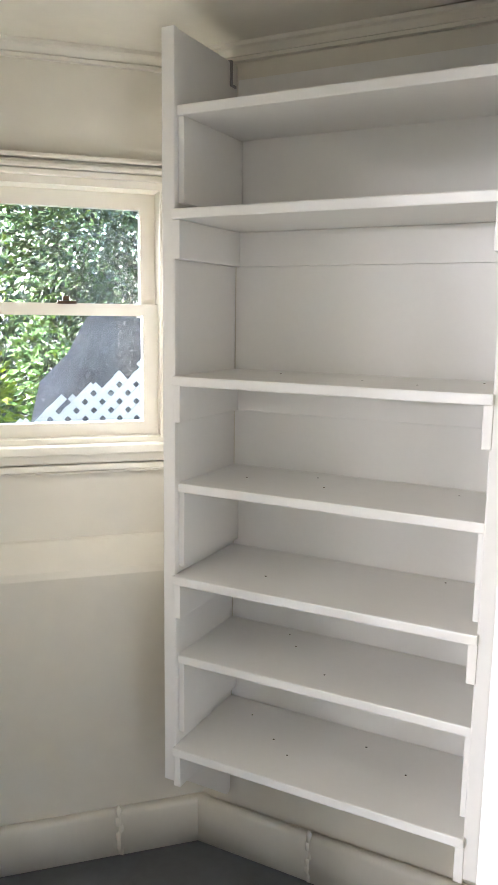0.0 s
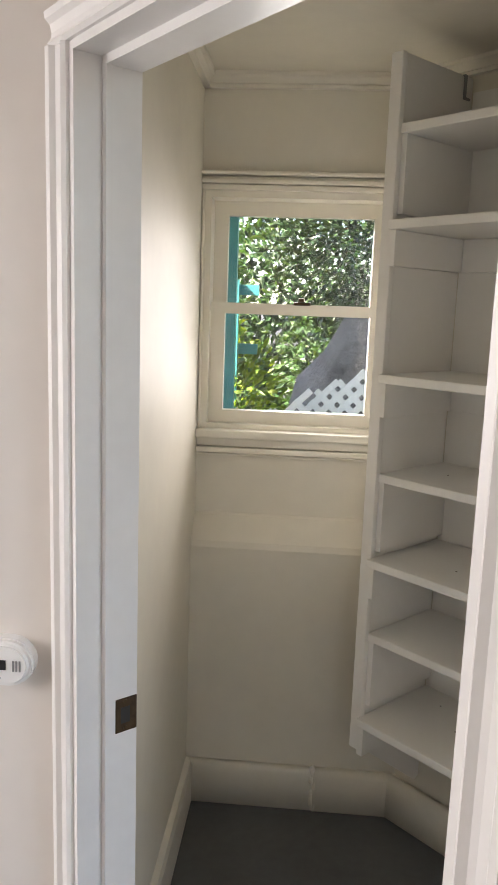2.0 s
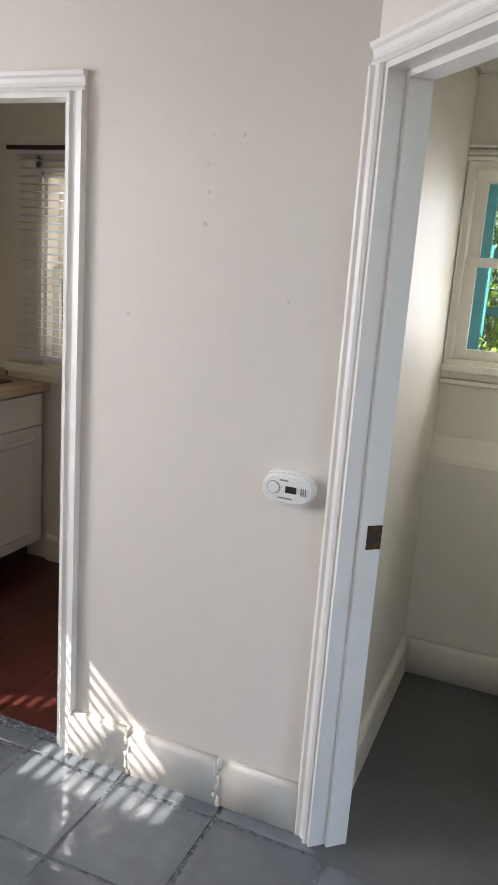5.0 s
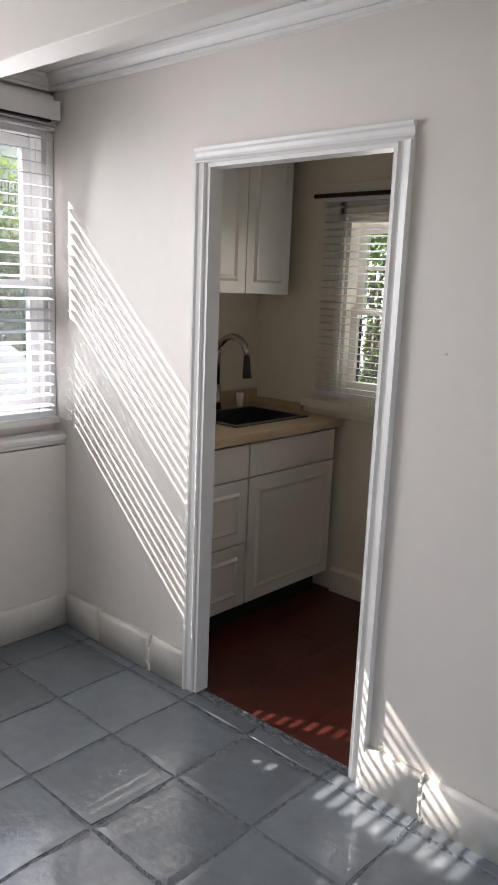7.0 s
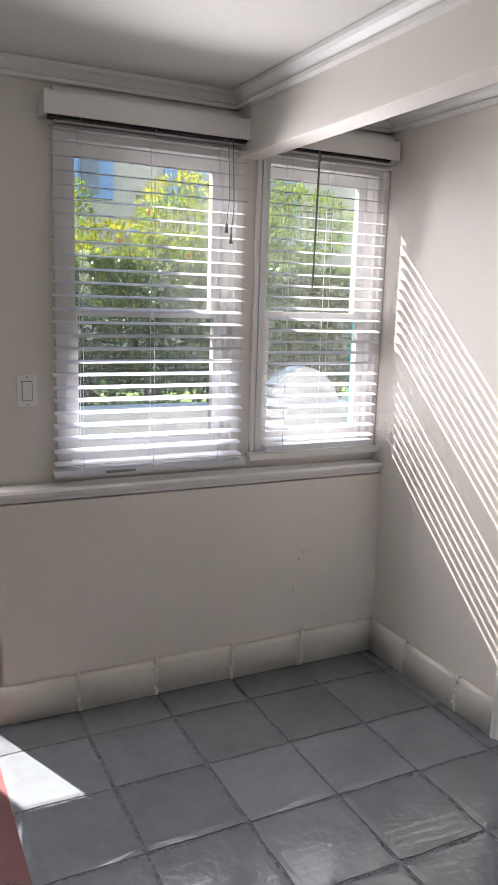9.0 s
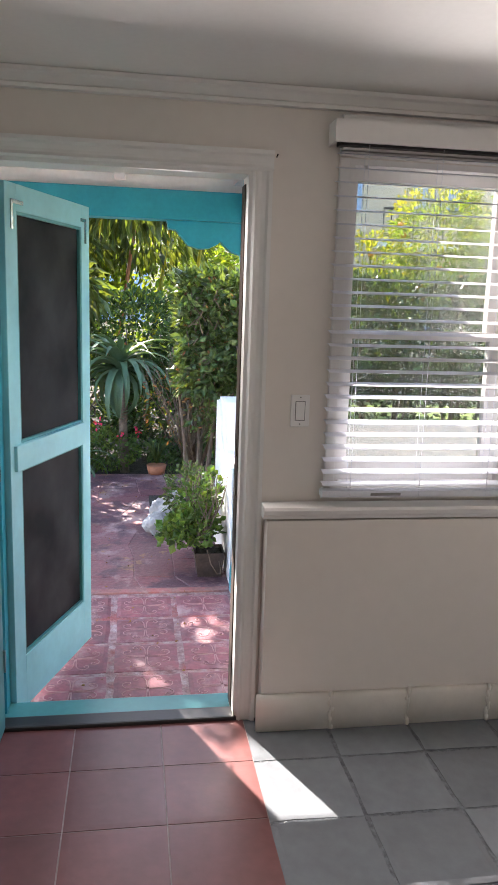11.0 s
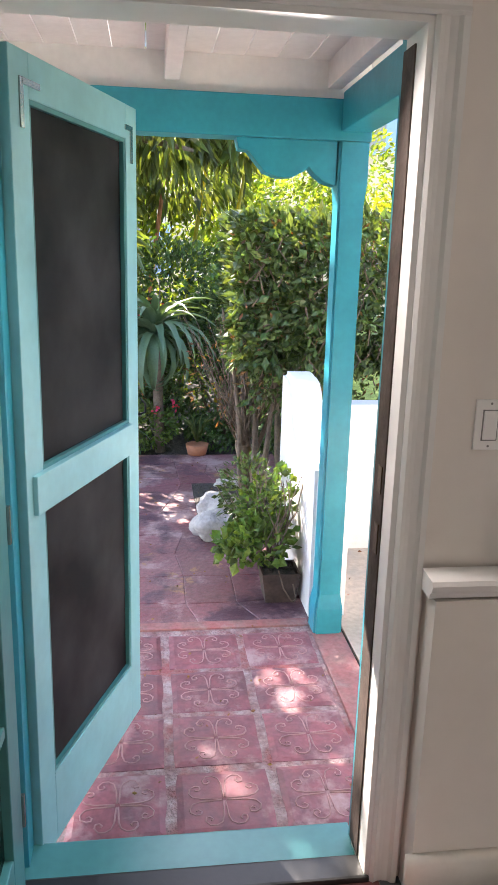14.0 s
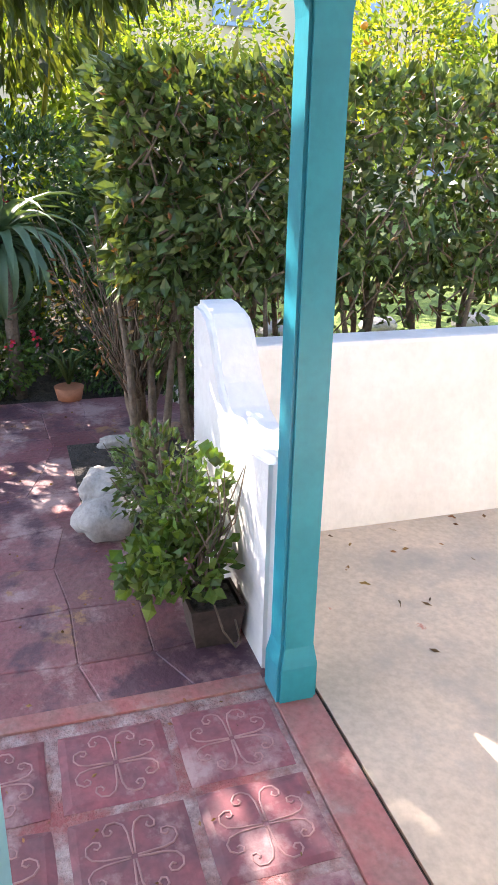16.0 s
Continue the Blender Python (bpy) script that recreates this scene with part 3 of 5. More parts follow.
solid("kitchen_threshold", boxes((-1.75, -1.015, 0.0, 0.04, -0.03, 0.002), bevel=0.004), GREYGROUT, "rough grey painted edge of the floor", "threshold", kind="structure")


# ---- windows ----
def sash_window(name, x0, x1, z0, z1, meet, m, depth, material, label, out_mat, side=0.04, rails=(0.05, 0.07)):
    """A double-hung window in a wall's own frame."""
    w = tagged(new(name, mesh_of(name, boxes((x0, x0 + 0.02, 0.0, depth, z0, z1), (x1 - 0.02, x1, 0.0, depth, z0, z1), (x0 + 0.02, x1 - 0.02, 0.0, depth, z1 - 0.02, z1), (x0 + 0.02, x1 - 0.02, 0.0, depth, z0, z0 + 0.012), m=m), material)), label, "window", kind="structure")
    a, b = x0 + 0.02, x1 - 0.02
    for nm, lo, hi, y, tr, br in (("upper_sash", meet - 0.015, z1 - 0.02, 0.085, rails[0], 0.03), ("lower_sash", z0 + 0.012, meet + 0.02, 0.045, 0.035, rails[1])):
        s = part(nm, boxes((a, a + side, y, y + 0.035, lo, hi), (b - side, b, y, y + 0.035, lo, hi), (a + side, b - side, y, y + 0.035, lo, lo + br), (a + side, b - side, y, y + 0.035, hi - tr, hi), m=m), material, w)
        g = part("pane", boxes((a + side, b - side, y + 0.015, y + 0.019, lo + br, hi - tr), m=m), GLASS, s, "clear glass pane")
        g.visible_shadow = False
    part("outer_trim", boxes((x0 - 0.05, x0 + 0.012, depth, depth + 0.03, z0 - 0.03, z1 + 0.05), (x1 - 0.012, x1 + 0.05, depth, depth + 0.03, z0 - 0.03, z1 + 0.05), m=m), out_mat, w, "turquoise painted outer trim")
    return w


w1 = sash_window("window_1", *W1, *WZ, 1.565, MF, 0.13, TRIM, "white double-hung sash window on the front wall", TEAL, rails=(0.04, 0.07))
w2 = sash_window("window_2", *W2, *WZ, 1.565, MF, 0.13, TRIM, "white double-hung sash window in the corner", TEAL, rails=(0.04, 0.07))
for w, (a, b) in ((w1, W1), (w2, W2)):
    part("insect_screen", boxes((a - 0.02, b + 0.02, 0.163, 0.165, WZ[0], WZ[1] + 0.01), m=MF), WINSCREEN, w, "grey fly screen outside the sash")
    part("screen_rail", boxes((a - 0.02, b + 0.02, 0.161, 0.175, 1.55, 1.575), m=MF), TEAL, w)
MK = frame_of(Vector((0, KY, 0)), Vector((1, 0, 0)), Vector((0, 1, 0)))
w3 = sash_window("window_3", *KW, *KZ, 1.49, MK, 0.13, CTRIM, "kitchen double-hung window with a dark lower frame", BLACK)
part("sash_edge", boxes((KW[0] + 0.06, KW[0] + 0.075, 0.07, 0.075, 1.1, 1.46), m=MK), BLACK, w3, "black lower sash edge")
part("muntin", boxes((KW[0] + 0.06, KW[1] - 0.06, 0.095, 0.12, 1.70, 1.72), m=MK), CTRIM, w3)
MP = frame_of(Vector((0, PY, 0)), Vector((1, 0, 0)), Vector((0, 1, 0)))
w4 = sash_window("window_4", *PW, *PZ, 1.655, MP, 0.19, CTRIM, "cream painted double-hung pantry window", TEAL, 0.045, (0.045, 0.04))
part("sash_lock", boxes((0.20, 0.255, 0.035, 0.055, 1.672, 1.682), (0.215, 0.235, 0.03, 0.05, 1.682, 1.695), bevel=0.003, m=MP), BRASS, w4, "tarnished brass sash lock")


def trim_set(name, rows, material, label):
    bm = bmesh.new()
    for r in rows:
        box(bm, *r, bevel=0.004)
    return solid(name, bm, material, label, "window trim", kind="structure")


trim_set("trim_pantry_window", [
    (-0.093, PW[0], PY - 0.016, PY, 1.272, 2.014), (PW[1], 0.53, PY - 0.016, PY, 1.272, 2.014),
    (-0.094, 0.53, PY - 0.018, PY, 2.014, 2.03), (-0.094, 0.53, PY - 0.028, PY, 2.032, 2.046), (-0.094, 0.53, PY - 0.018, PY, 2.046, 2.054), (-0.094, 0.53, PY - 0.036, PY, 2.056, 2.068),
    (-0.094, 0.53, PY - 0.045, PY, 1.246, 1.272), (-0.094, 0.53, PY - 0.016, PY, 1.216, 1.244), (-0.094, 0.53, PY - 0.03, PY, 1.196, 1.214), (-0.094, 0.53, PY - 0.02, PY, 1.186, 1.194)], CTRIM, "stepped cream window casing and sill")
trim_set("trim_front_windows", [
    (FX, FX + 0.018, W2[0] - 0.045, W2[0] - 0.026, 0.99, 2.2), (FX, FX + 0.024, W2[0] - 0.024, W2[0] - 0.01, 0.99, 2.2), (FX, FX + 0.014, W2[0] - 0.008, W2[0] + 0.004, 0.99, 2.2),
    (FX, FX + 0.02, W1[0] - 0.04, W1[0], 0.99, 2.2), (FX, FX + 0.02, W1[1], W1[1] + 0.035, 0.99, 2.2), (FX, FX + 0.018, W2[1], -0.002, 0.99, 2.2),
    (FX, FX + 0.03, W1[0] - 0.04, -0.002, 2.205, 2.22), (FX, FX + 0.045, W1[0] - 0.04, -0.002, 2.222, 2.25), (FX, FX + 0.05, W2[0] - 0.06, -0.002, 0.955, 0.985), (FX, FX + 0.02, W1[0] - 0.05, W2[0] - 0.062, 0.93, 0.975), (FX, FX + 0.03, W1[0] - 0.04, -0.002, 2.30, 2.345)], TRIM, "white casings and sills of the front windows")
trim_set("trim_kitchen_window", [
    (KW[0] - 0.09, KW[0] - 0.045, KY - 0.014, KY, 1.04, 2.03), (KW[0] - 0.042, KW[0], KY - 0.02, KY, 1.04, 2.03), (KW[0] - 0.15, -1.2, KY - 0.02, KY, 2.06, 2.12),
    (KW[0] - 0.19, -1.2, KY - 0.07, KY, 0.985, 1.03), (KW[0] - 0.16, -1.2, KY - 0.03, KY, 0.945, 0.98), (KW[0] - 0.08, KW[1], KY - 0.02, KY, 1.955, 2.055)], CTRIM, "cream casing and deep sill of the kitchen window")


# ---- things in the room ----
def blind(name, y0, y1, ztop, zbot, x, n, tilt, label, wand, depth=0.05, valance=True, m=None):
    """A slatted blind in the frame of the front wall, or in frame m with x along the wall."""
    m = m or Matrix.Identity(4)
    mid = m @ Vector((x, (y0 + y1) / 2, zbot))
    b = thing(name, mid, label, "window blind")
    L = y1 - y0
    if valance:
        part("valance", boxes((x - 0.045, x + 0.055, y0 - 0.025, y0 - 0.014, ztop, ztop + 0.075), (x - 0.045, x + 0.055, y1 + 0.014, y1 + 0.025, ztop, ztop + 0.075), (x + 0.043, x + 0.055, y0 - 0.014, y1 + 0.014, ztop, ztop + 0.075), (x - 0.045, x + 0.043, y0 - 0.014, y1 + 0.014, ztop + 0.064, ztop + 0.075), m=m), TRIM, b, "white boxed valance")
    part("head_rail", boxes((x - 0.025, x + 0.025, y0, y1, ztop - 0.005, ztop + 0.04), m=m), BLACK if valance else SLAT, b, "dark head rail under the valance" if valance else "")
    pr = [(-depth / 2, 0, -0.001), (-depth / 4, 0, 0.0022), (0, 0, 0.0032), (depth / 4, 0, 0.0022), (depth / 2, 0, -0.001), (depth / 4, 0, 0.0002), (0, 0, 0.0012), (-depth / 4, 0, 0.0002)]
    bm = prism(bmesh.new(), pr, (0, -L / 2, 0), (0, L / 2, 0))
    me = mesh_of("slat", bm, SLAT)
    for i in range(n):
        zz = zbot + 0.045 + (ztop - 0.03 - zbot - 0.045) * i / (n - 1)
        piece("slat", me, b, m @ pose(x, (y0 + y1) / 2 + 0.002 * math.sin(i * 5.1), zz, 0, tilt + 1.5 * math.sin(i * 2.7), 0))
    part("bottom_rail", boxes((x - depth / 2, x + depth / 2, y0 - 0.002, y1 + 0.002, zbot - 0.004, zbot + 0.02), bevel=0.003, m=m), SLAT, b)
    for k in (0.14, 0.5, 0.86):
        for dx in (-depth / 2, depth / 2):
            part("ladder_cord", tube(bmesh.new(), [m @ Vector((x + dx, y0 + L * k, zbot)), m @ Vector((x + dx, y0 + L * k, ztop))], 0.0009, 5), SLAT, b)
    if wand:
        yy, zz = wand
        part("wand", tube(bmesh.new(), [(x + 0.045, yy, ztop), (x + 0.05, yy - 0.01, zz)], 0.0045, 6), GREYINK, b, "thin grey tilt wand")
    return b


b1 = blind("window_blind", W1[0] - 0.06, W1[1] + 0.025, 2.235, 0.955, FX + 0.055, 26, 11, "white horizontal slat blind over the larger front window", None)
part("bottom_clip", boxes((FX + 0.082, FX + 0.084, -1.3, -1.18, 0.957, 0.967)), GREYINK, b1)
for yy, zz in ((-0.80, 1.98), (-0.82, 2.02)):
    part("pull_cord", tube(bmesh.new(), [(FX + 0.095, yy, 2.235), (FX + 0.095, yy + 0.01, zz), (FX + 0.095, yy, zz - 0.1)], 0.0015, 5), GREYINK, b1)
    part("cord_tassel", tube(bmesh.new(), [(FX + 0.095, yy, zz - 0.1), (FX + 0.095, yy, zz - 0.135)], [0.004, 0.008], 6), GREYINK, b1)
blind("window_blind", W2[0] + 0.008, -0.045, 2.235, 1.0, FX + 0.045, 26, 9, "white horizontal slat blind in the corner window", (-0.41, 1.68))
MKB = Matrix(((0, 1, 0, 0), (-1, 0, 0, KY - 0.035), (0, 0, 1, 0), (0, 0, 0, 1)))
blind("kitchen_blind", -2.2, -1.3, 2.03, 1.06, 0.0, 26, -12, "thin cream slat blind over the kitchen window", None, depth=0.028, valance=False, m=MKB)
cr = thing("curtain_rod", (-1.75, KY - 0.06, 2.05), "dark bronze rod above the kitchen window", "curtain rod")
part("rod", tube(bmesh.new(), [(-2.24, KY - 0.075, 2.052), (-1.25, KY - 0.075, 2.052)], 0.011, 10), BRONZE, cr)
part("bracket", boxes((-2.2, -2.19, KY - 0.075, KY - 0.02, 2.045, 2.06)), BRONZE, cr)

# light switch
sw = thing("light_switch", (FX, -1.575, 1.27), "white rocker light switch on the front wall", "light switch")
part("cover_plate", boxes((FX, FX + 0.007, -1.612, -1.538, 1.212, 1.335), bevel=0.003), PLASTIC, sw)
# Grey slab paints in the shadow of the recess round the rocker.
part("rocker_shadow", boxes((FX + 0.0068, FX + 0.0085, -1.5945, -1.5555, 1.2355, 1.3105)), GREYINK, sw, "grey slab painted as the shadow gap round the rocker")
for zz in (1.222, 1.325):
    part("screw", tube(bmesh.new(), [(FX + 0.0068, -1.575, zz), (FX + 0.0082, -1.575, zz)], 0.003, 8), GREYINK, sw)
part("rocker", boxes((FX + 0.007, FX + 0.011, -1.592, -1.558, 1.238, 1.308), bevel=0.002), PLASTIC, sw)

# carbon monoxide alarm
al = thing("carbon_monoxide_alarm", (-0.28, 0, 1.02), "white plastic carbon monoxide alarm on the wall", "alarm")


def stadium(w, h, y0, y1, c, seg=10):
    pts = []
    r = h / 2
    for s, a0 in ((1, -90), (-1, 90)):
        for k in range(seg + 1):
            a = radians(a0 + 180 * k / seg)
            pts.append((c[0] + s * (w / 2 - r) + math.cos(a) * r, 0, c[1] + math.sin(a) * r))
    return prism(bmesh.new(), pts, (0, y0, 0), (0, y1, 0))


part("back_shell", stadium(0.148, 0.088, 0.0, -0.02, (-0.28, 1.02)), PLASTIC, al)
bm = stadium(0.144, 0.084, -0.02, -0.036, (-0.28, 1.02))
bmesh.ops.bevel(bm, geom=[e for e in bm.edges if all(abs(v.co.y + 0.036) < 1e-5 for v in e.verts)], offset=0.008, segments=3, affect="EDGES")
part("front_shell", bm, PLASTIC, al)
part("display", boxes((-0.282, -0.252, -0.0375, -0.034, 1.012, 1.03)), BLACK, al, "black display window")
part("test_button", tube(bmesh.new(), [(-0.316, -0.034, 1.022), (-0.316, -0.0385, 1.022)], 0.016, 20), PLASTIC, al)
part("button_ring", tube(bmesh.new(), [(-0.316, -0.034, 1.022), (-0.316, -0.037, 1.022)], 0.018, 20), GREYINK, al)
for k in range(3):
    part("speaker_slot", boxes((-0.24 + k * 0.006, -0.237 + k * 0.006, -0.0372, -0.034, 1.01, 1.03)), GREYINK, al)
part("logo", boxes((-0.3, -0.276, -0.0365, -0.034, 1.042, 1.046)), GREYINK, al)
part("lettering", boxes((-0.302, -0.262, -0.0365, -0.034, 0.994, 0.998)), GREYINK, al)

# strike plate on the pantry jamb
st = thing("strike_plate", D0 + DD * 0.075 + DN * 0.11 + Vector((0, 0, 0.93)), "tarnished brass strike plate on the door jamb", "strike plate")
part("plate", boxes((0.082, 0.0845, 0.062, 0.1045, 0.895, 0.96), bevel=0.0008, m=MD), BRASS, st)
part("latch_hole", boxes((0.0845, 0.0852, 0.072, 0.09, 0.912, 0.943), m=MD), BLACK, st)
for zz in (0.902, 0.953):
    part("screw", tube(bmesh.new(), [MD @ Vector((0.0845, 0.081, zz)), MD @ Vector((0.0858, 0.081, zz))], 0.004, 8), BRASS, st)

# nail heads and filled holes
bm = bmesh.new()
for x, z in ((-0.565, 1.9), (-0.575, 1.83), (-0.57, 1.76), (-0.575, 1.68), (-0.47, 1.46), (-0.8, 1.43), (-0.48, 1.9), (-0.33, 1.5)):
    lump(bm, (x, 0.0, z), (0.006, 0.002, 0.005), 0.6, 2, x * 9)
for y, z in ((-0.42, 0.5), (-0.44, 0.36), (-0.40, 0.53)):
    lump(bm, (LX + 0.001, y, z), (0.004, 0.008, 0.008), 0.5, 1, y * 9)
solid("filler_spot", bm, WALL, "painted over filler lumps on the wall", "filler", kind="stuff")
# iron catch above the corner: small nails on casings
nl = solid("wall_nail", tube(bmesh.new(), [(FX, -1.70, 2.19), (FX + 0.02, -1.70, 2.195)], 0.003, 6), IRON, "small nail in the door casing", "nail")


# ---- pantry shelves ----
SZ = (0.516, 0.768, 0.991, 1.228, 1.499, 1.892, 2.128)
su = thing("shelf_unit", E1 + ED * 0.5 + Vector((0, 0, 0.4)), "white painted built-in pantry shelves, empty", "shelf unit")
f0 = ME.inverted() @ Vector((0.461, 0.787, 0))
sx0, sx1, fy = f0.x, f0.x + 0.76, f0.y
for a, nm in ((sx0 - 0.028, "side_board"), (sx1, "side_board")):
    bm = bmesh.new()
    prism(bm, [(a, fy + 0.004, 0.41), (a, fy + 0.004, 2.297), (a, -0.012, 2.297), (a, -0.012, 0.2), (a, -0.03, 0.19)], (0, 0, 0), (0.028, 0, 0))
    bmesh.ops.transform(bm, matrix=ME, verts=bm.verts[:])
    bmesh.ops.bevel(bm, geom=bm.edges[:], offset=0.003, segments=2, affect="EDGES")
    part(nm, bm, SHELF, su)
    part("front_stile", boxes((a - 0.004, a + 0.032, fy - 0.016, fy + 0.003, 0.41, 2.297), bevel=0.004, m=ME), SHELF, su)
part("back_panel", boxes((sx0 + 0.0025, sx1 - 0.0025, -0.014, -0.003, 0.3, 2.26), m=ME), SHELF, su)
for i, z in enumerate(SZ):
    proud = i in (0, 2, 4, 5)
    s = part("shelf", boxes((sx0, sx1, fy - (0.03 if proud else 0.004), -0.0175, z - 0.024, z), bevel=0.004, m=ME), SHELF, su)
    if proud:
        for a in (sx0, sx1 - 0.02):
            part("cleat", boxes((a, a + 0.02, fy - 0.02, -0.016, z - 0.115, z - 0.0245), bevel=0.002, m=ME), SHELF, su)
        part("back_cleat", boxes((sx0 + 0.02, sx1 - 0.02, -0.03, -0.0145, z - 0.115, z - 0.0245), bevel=0.002, m=ME), SHELF, su)
    else:
        for a in (sx0, sx1 - 0.018):
            part("upright", boxes((a, a + 0.018, fy + 0.004, -0.016, z - 0.22, z - 0.0245), m=ME), SHELF, su)
part("metal_hook", boxes((sx0 + 0.001, sx0 + 0.005, -0.06, -0.05, 2.235, 2.292), (sx0 - 0.025, sx0 + 0.005, -0.06, -0.05, 2.292, 2.298), (sx0 + 0.001, sx0 + 0.005, -0.05, -0.03, 2.235, 2.241), m=ME), GREYINK, su, "small bent metal bracket")
bm = bmesh.new()
for k in range(26):
    z = random.choice(SZ)
    lump(bm, ME @ Vector((random.uniform(sx0 + 0.05, sx1 - 0.05), random.uniform(fy, -0.05), z)), (0.003, 0.003, 0.0012), 0.4, 1, k)
part("chip", bm, BRASS, su, "small chips in the paint")["kind"] = "stuff"


# ---- kitchen ----
CX = -2.04


def raised_front(x, y0, y1, z0, z1, parent, name):
    """A cabinet front with a raised centre field."""
    d = part(name, boxes((x, x + 0.018, y0, y1, z0, z1), bevel=0.002), CAB, parent)
    if z1 - z0 > 0.16 and y1 - y0 > 0.1:
        bm = bmesh.new()
        i = 0.055
        lo = [bm.verts.new((x + 0.018, y, z)) for y, z in ((y0 + i, z0 + i), (y1 - i, z0 + i), (y1 - i, z1 - i), (y0 + i, z1 - i))]
        md = [bm.verts.new((x + 0.028, y, z)) for y, z in ((y0 + i + .012, z0 + i + .012), (y1 - i - .012, z0 + i + .012), (y1 - i - .012, z1 - i - .012), (y0 + i + .012, z1 - i - .012))]
        hi = [bm.verts.new((x + 0.022, y, z)) for y, z in ((y0 + i + .03, z0 + i + .03), (y1 - i - .03, z0 + i + .03), (y1 - i - .03, z1 - i - .03), (y0 + i + .03, z1 - i - .03))]
        for a, b in ((lo, md), (md, hi)):
            for k in range(4):
                bm.faces.new((a[k], a[(k + 1) % 4], b[(k + 1) % 4], b[k]))
        bm.faces.new(hi)
        part("raised_field", bm, CAB, d)
    return d


cy = (0.16, 0.58, 1.235)
base1 = thing("base_cabinet", (CX - 0.3, 0.9, -0.024), "white kitchen sink cabinet with raised panel door", "kitchen cabinet", "kitchen cabinets")
part("body", boxes((KX + 0.005, CX - 0.019, cy[1] + 0.001, cy[2], 0.11, 0.74), (CX - 0.04, CX - 0.019, cy[1] + 0.001, cy[2], 0.741, 0.9), (KX + 0.005, CX - 0.041, cy[2] - 0.018, cy[2], 0.741, 0.9)), CAB, base1)
part("toe_kick", boxes((KX + 0.005, CX - 0.09, cy[1] + 0.001, cy[2], -0.024, 0.11)), BLACK, base1, "dark recessed toe kick")
raised_front(CX - 0.018, cy[1] + 0.005, cy[2] - 0.003, 0.735, 0.89, base1, "false_drawer")
raised_front(CX - 0.018, cy[1] + 0.005, cy[2] - 0.003, 0.115, 0.728, base1, "door")
base2 = thing("base_cabinet", (CX - 0.3, 0.4, -0.024), "white kitchen cabinet with a stack of drawers", "kitchen cabinet", "kitchen cabinets")
part("body", boxes((KX + 0.005, CX - 0.019, cy[0], cy[1] - 0.001, 0.11, 0.9)), CAB, base2)
part("toe_kick", boxes((KX + 0.005, CX - 0.09, cy[0], cy[1] - 0.001, -0.024, 0.11)), BLACK, base2, "dark recessed toe kick")
for z0, z1 in ((0.735, 0.89), (0.425, 0.728), (0.115, 0.418)):
    raised_front(CX - 0.018, cy[0], cy[1] - 0.005, z0, z1, base2, "drawer")
SK = (-2.53, -2.17, 0.62, 1.12)
bm = boxes((KX + 0.002, SK[0], 0.14, KY - 0.002, 0.905, 0.945), (SK[1], CX + 0.025, 0.14, KY - 0.03, 0.905, 0.945), (SK[0], SK[1], 0.14, SK[2], 0.905, 0.945), (SK[0], SK[1], SK[3], KY - 0.002, 0.905, 0.945), bevel=0.005)
ct = thing("worktop", (-2.3, 0.7, 0.905), "beige laminate kitchen worktop with a sink cutout", "worktop")
part("slab", bm, COUNTER, ct)
part("backsplash", boxes((KX + 0.001, KX + 0.02, 0.14, KY - 0.002, 0.946, 1.03), (KX + 0.021, -2.3, KY - 0.02, KY - 0.001, 0.946, 0.985), bevel=0.003), COUNTER, ct)
sk = thing("kitchen_sink", (-2.35, 0.87, 0.945), "dark steel inset kitchen sink", "sink")
part("rim", boxes((SK[0] - 0.02, SK[0] + 0.012, SK[2] - 0.02, SK[3] + 0.02, 0.946, 0.954), (SK[1] - 0.012, SK[1] + 0.02, SK[2] - 0.02, SK[3] + 0.02, 0.946, 0.954), (SK[0] + 0.012, SK[1] - 0.012, SK[2] - 0.02, SK[2] + 0.012, 0.946, 0.954), (SK[0] + 0.012, SK[1] - 0.012, SK[3] - 0.012, SK[3] + 0.02, 0.946, 0.954), bevel=0.002), DARKSTEEL, sk)
part("basin", boxes((SK[0], SK[0] + 0.006, SK[2], SK[3], 0.76, 0.946), (SK[1] - 0.006, SK[1], SK[2], SK[3], 0.76, 0.946), (SK[0], SK[1], SK[2], SK[2] + 0.006, 0.76, 0.946), (SK[0], SK[1], SK[3] - 0.006, SK[3], 0.76, 0.946), (SK[0], SK[1], SK[2], SK[3], 0.752, 0.76)), DARKSTEEL, sk)
fc = thing("kitchen_faucet", (-2.59, 0.87, 0.945), "brushed nickel gooseneck faucet with pull-down spray", "faucet")
fb = Vector((-2.575, 0.89, 0.946))
part("base", tube(bmesh.new(), [fb, fb + Vector((0, 0, 0.05)), fb + Vector((0, 0, 0.14))], [0.03, 0.026, 0.02], 14), CHROME, fc)
arc = [fb + Vector((0, 0, 0.14)), fb + Vector((0, 0, 0.3))] + [fb + Vector((0.095 - 0.095 * math.cos(a), 0.02 * math.sin(a / 2), 0.3 + 0.095 * math.sin(a))) for a in np.linspace(0.2, math.pi, 10)]
part("neck", tube(bmesh.new(), arc, 0.017, 12), CHROME, fc)
tip = arc[-1]
part("spray_head", tube(bmesh.new(), [tip, tip + Vector((0.002, 0, -0.06)), tip + Vector((0.006, 0, -0.11))], [0.016, 0.02, 0.024], 14), BLACK, fc, "black spray head")
part("lever", tube(bmesh.new(), [fb + Vector((0, -0.01, 0.1)), fb + Vector((0.02, -0.09, 0.12))], [0.008, 0.006], 8), CHROME, fc)
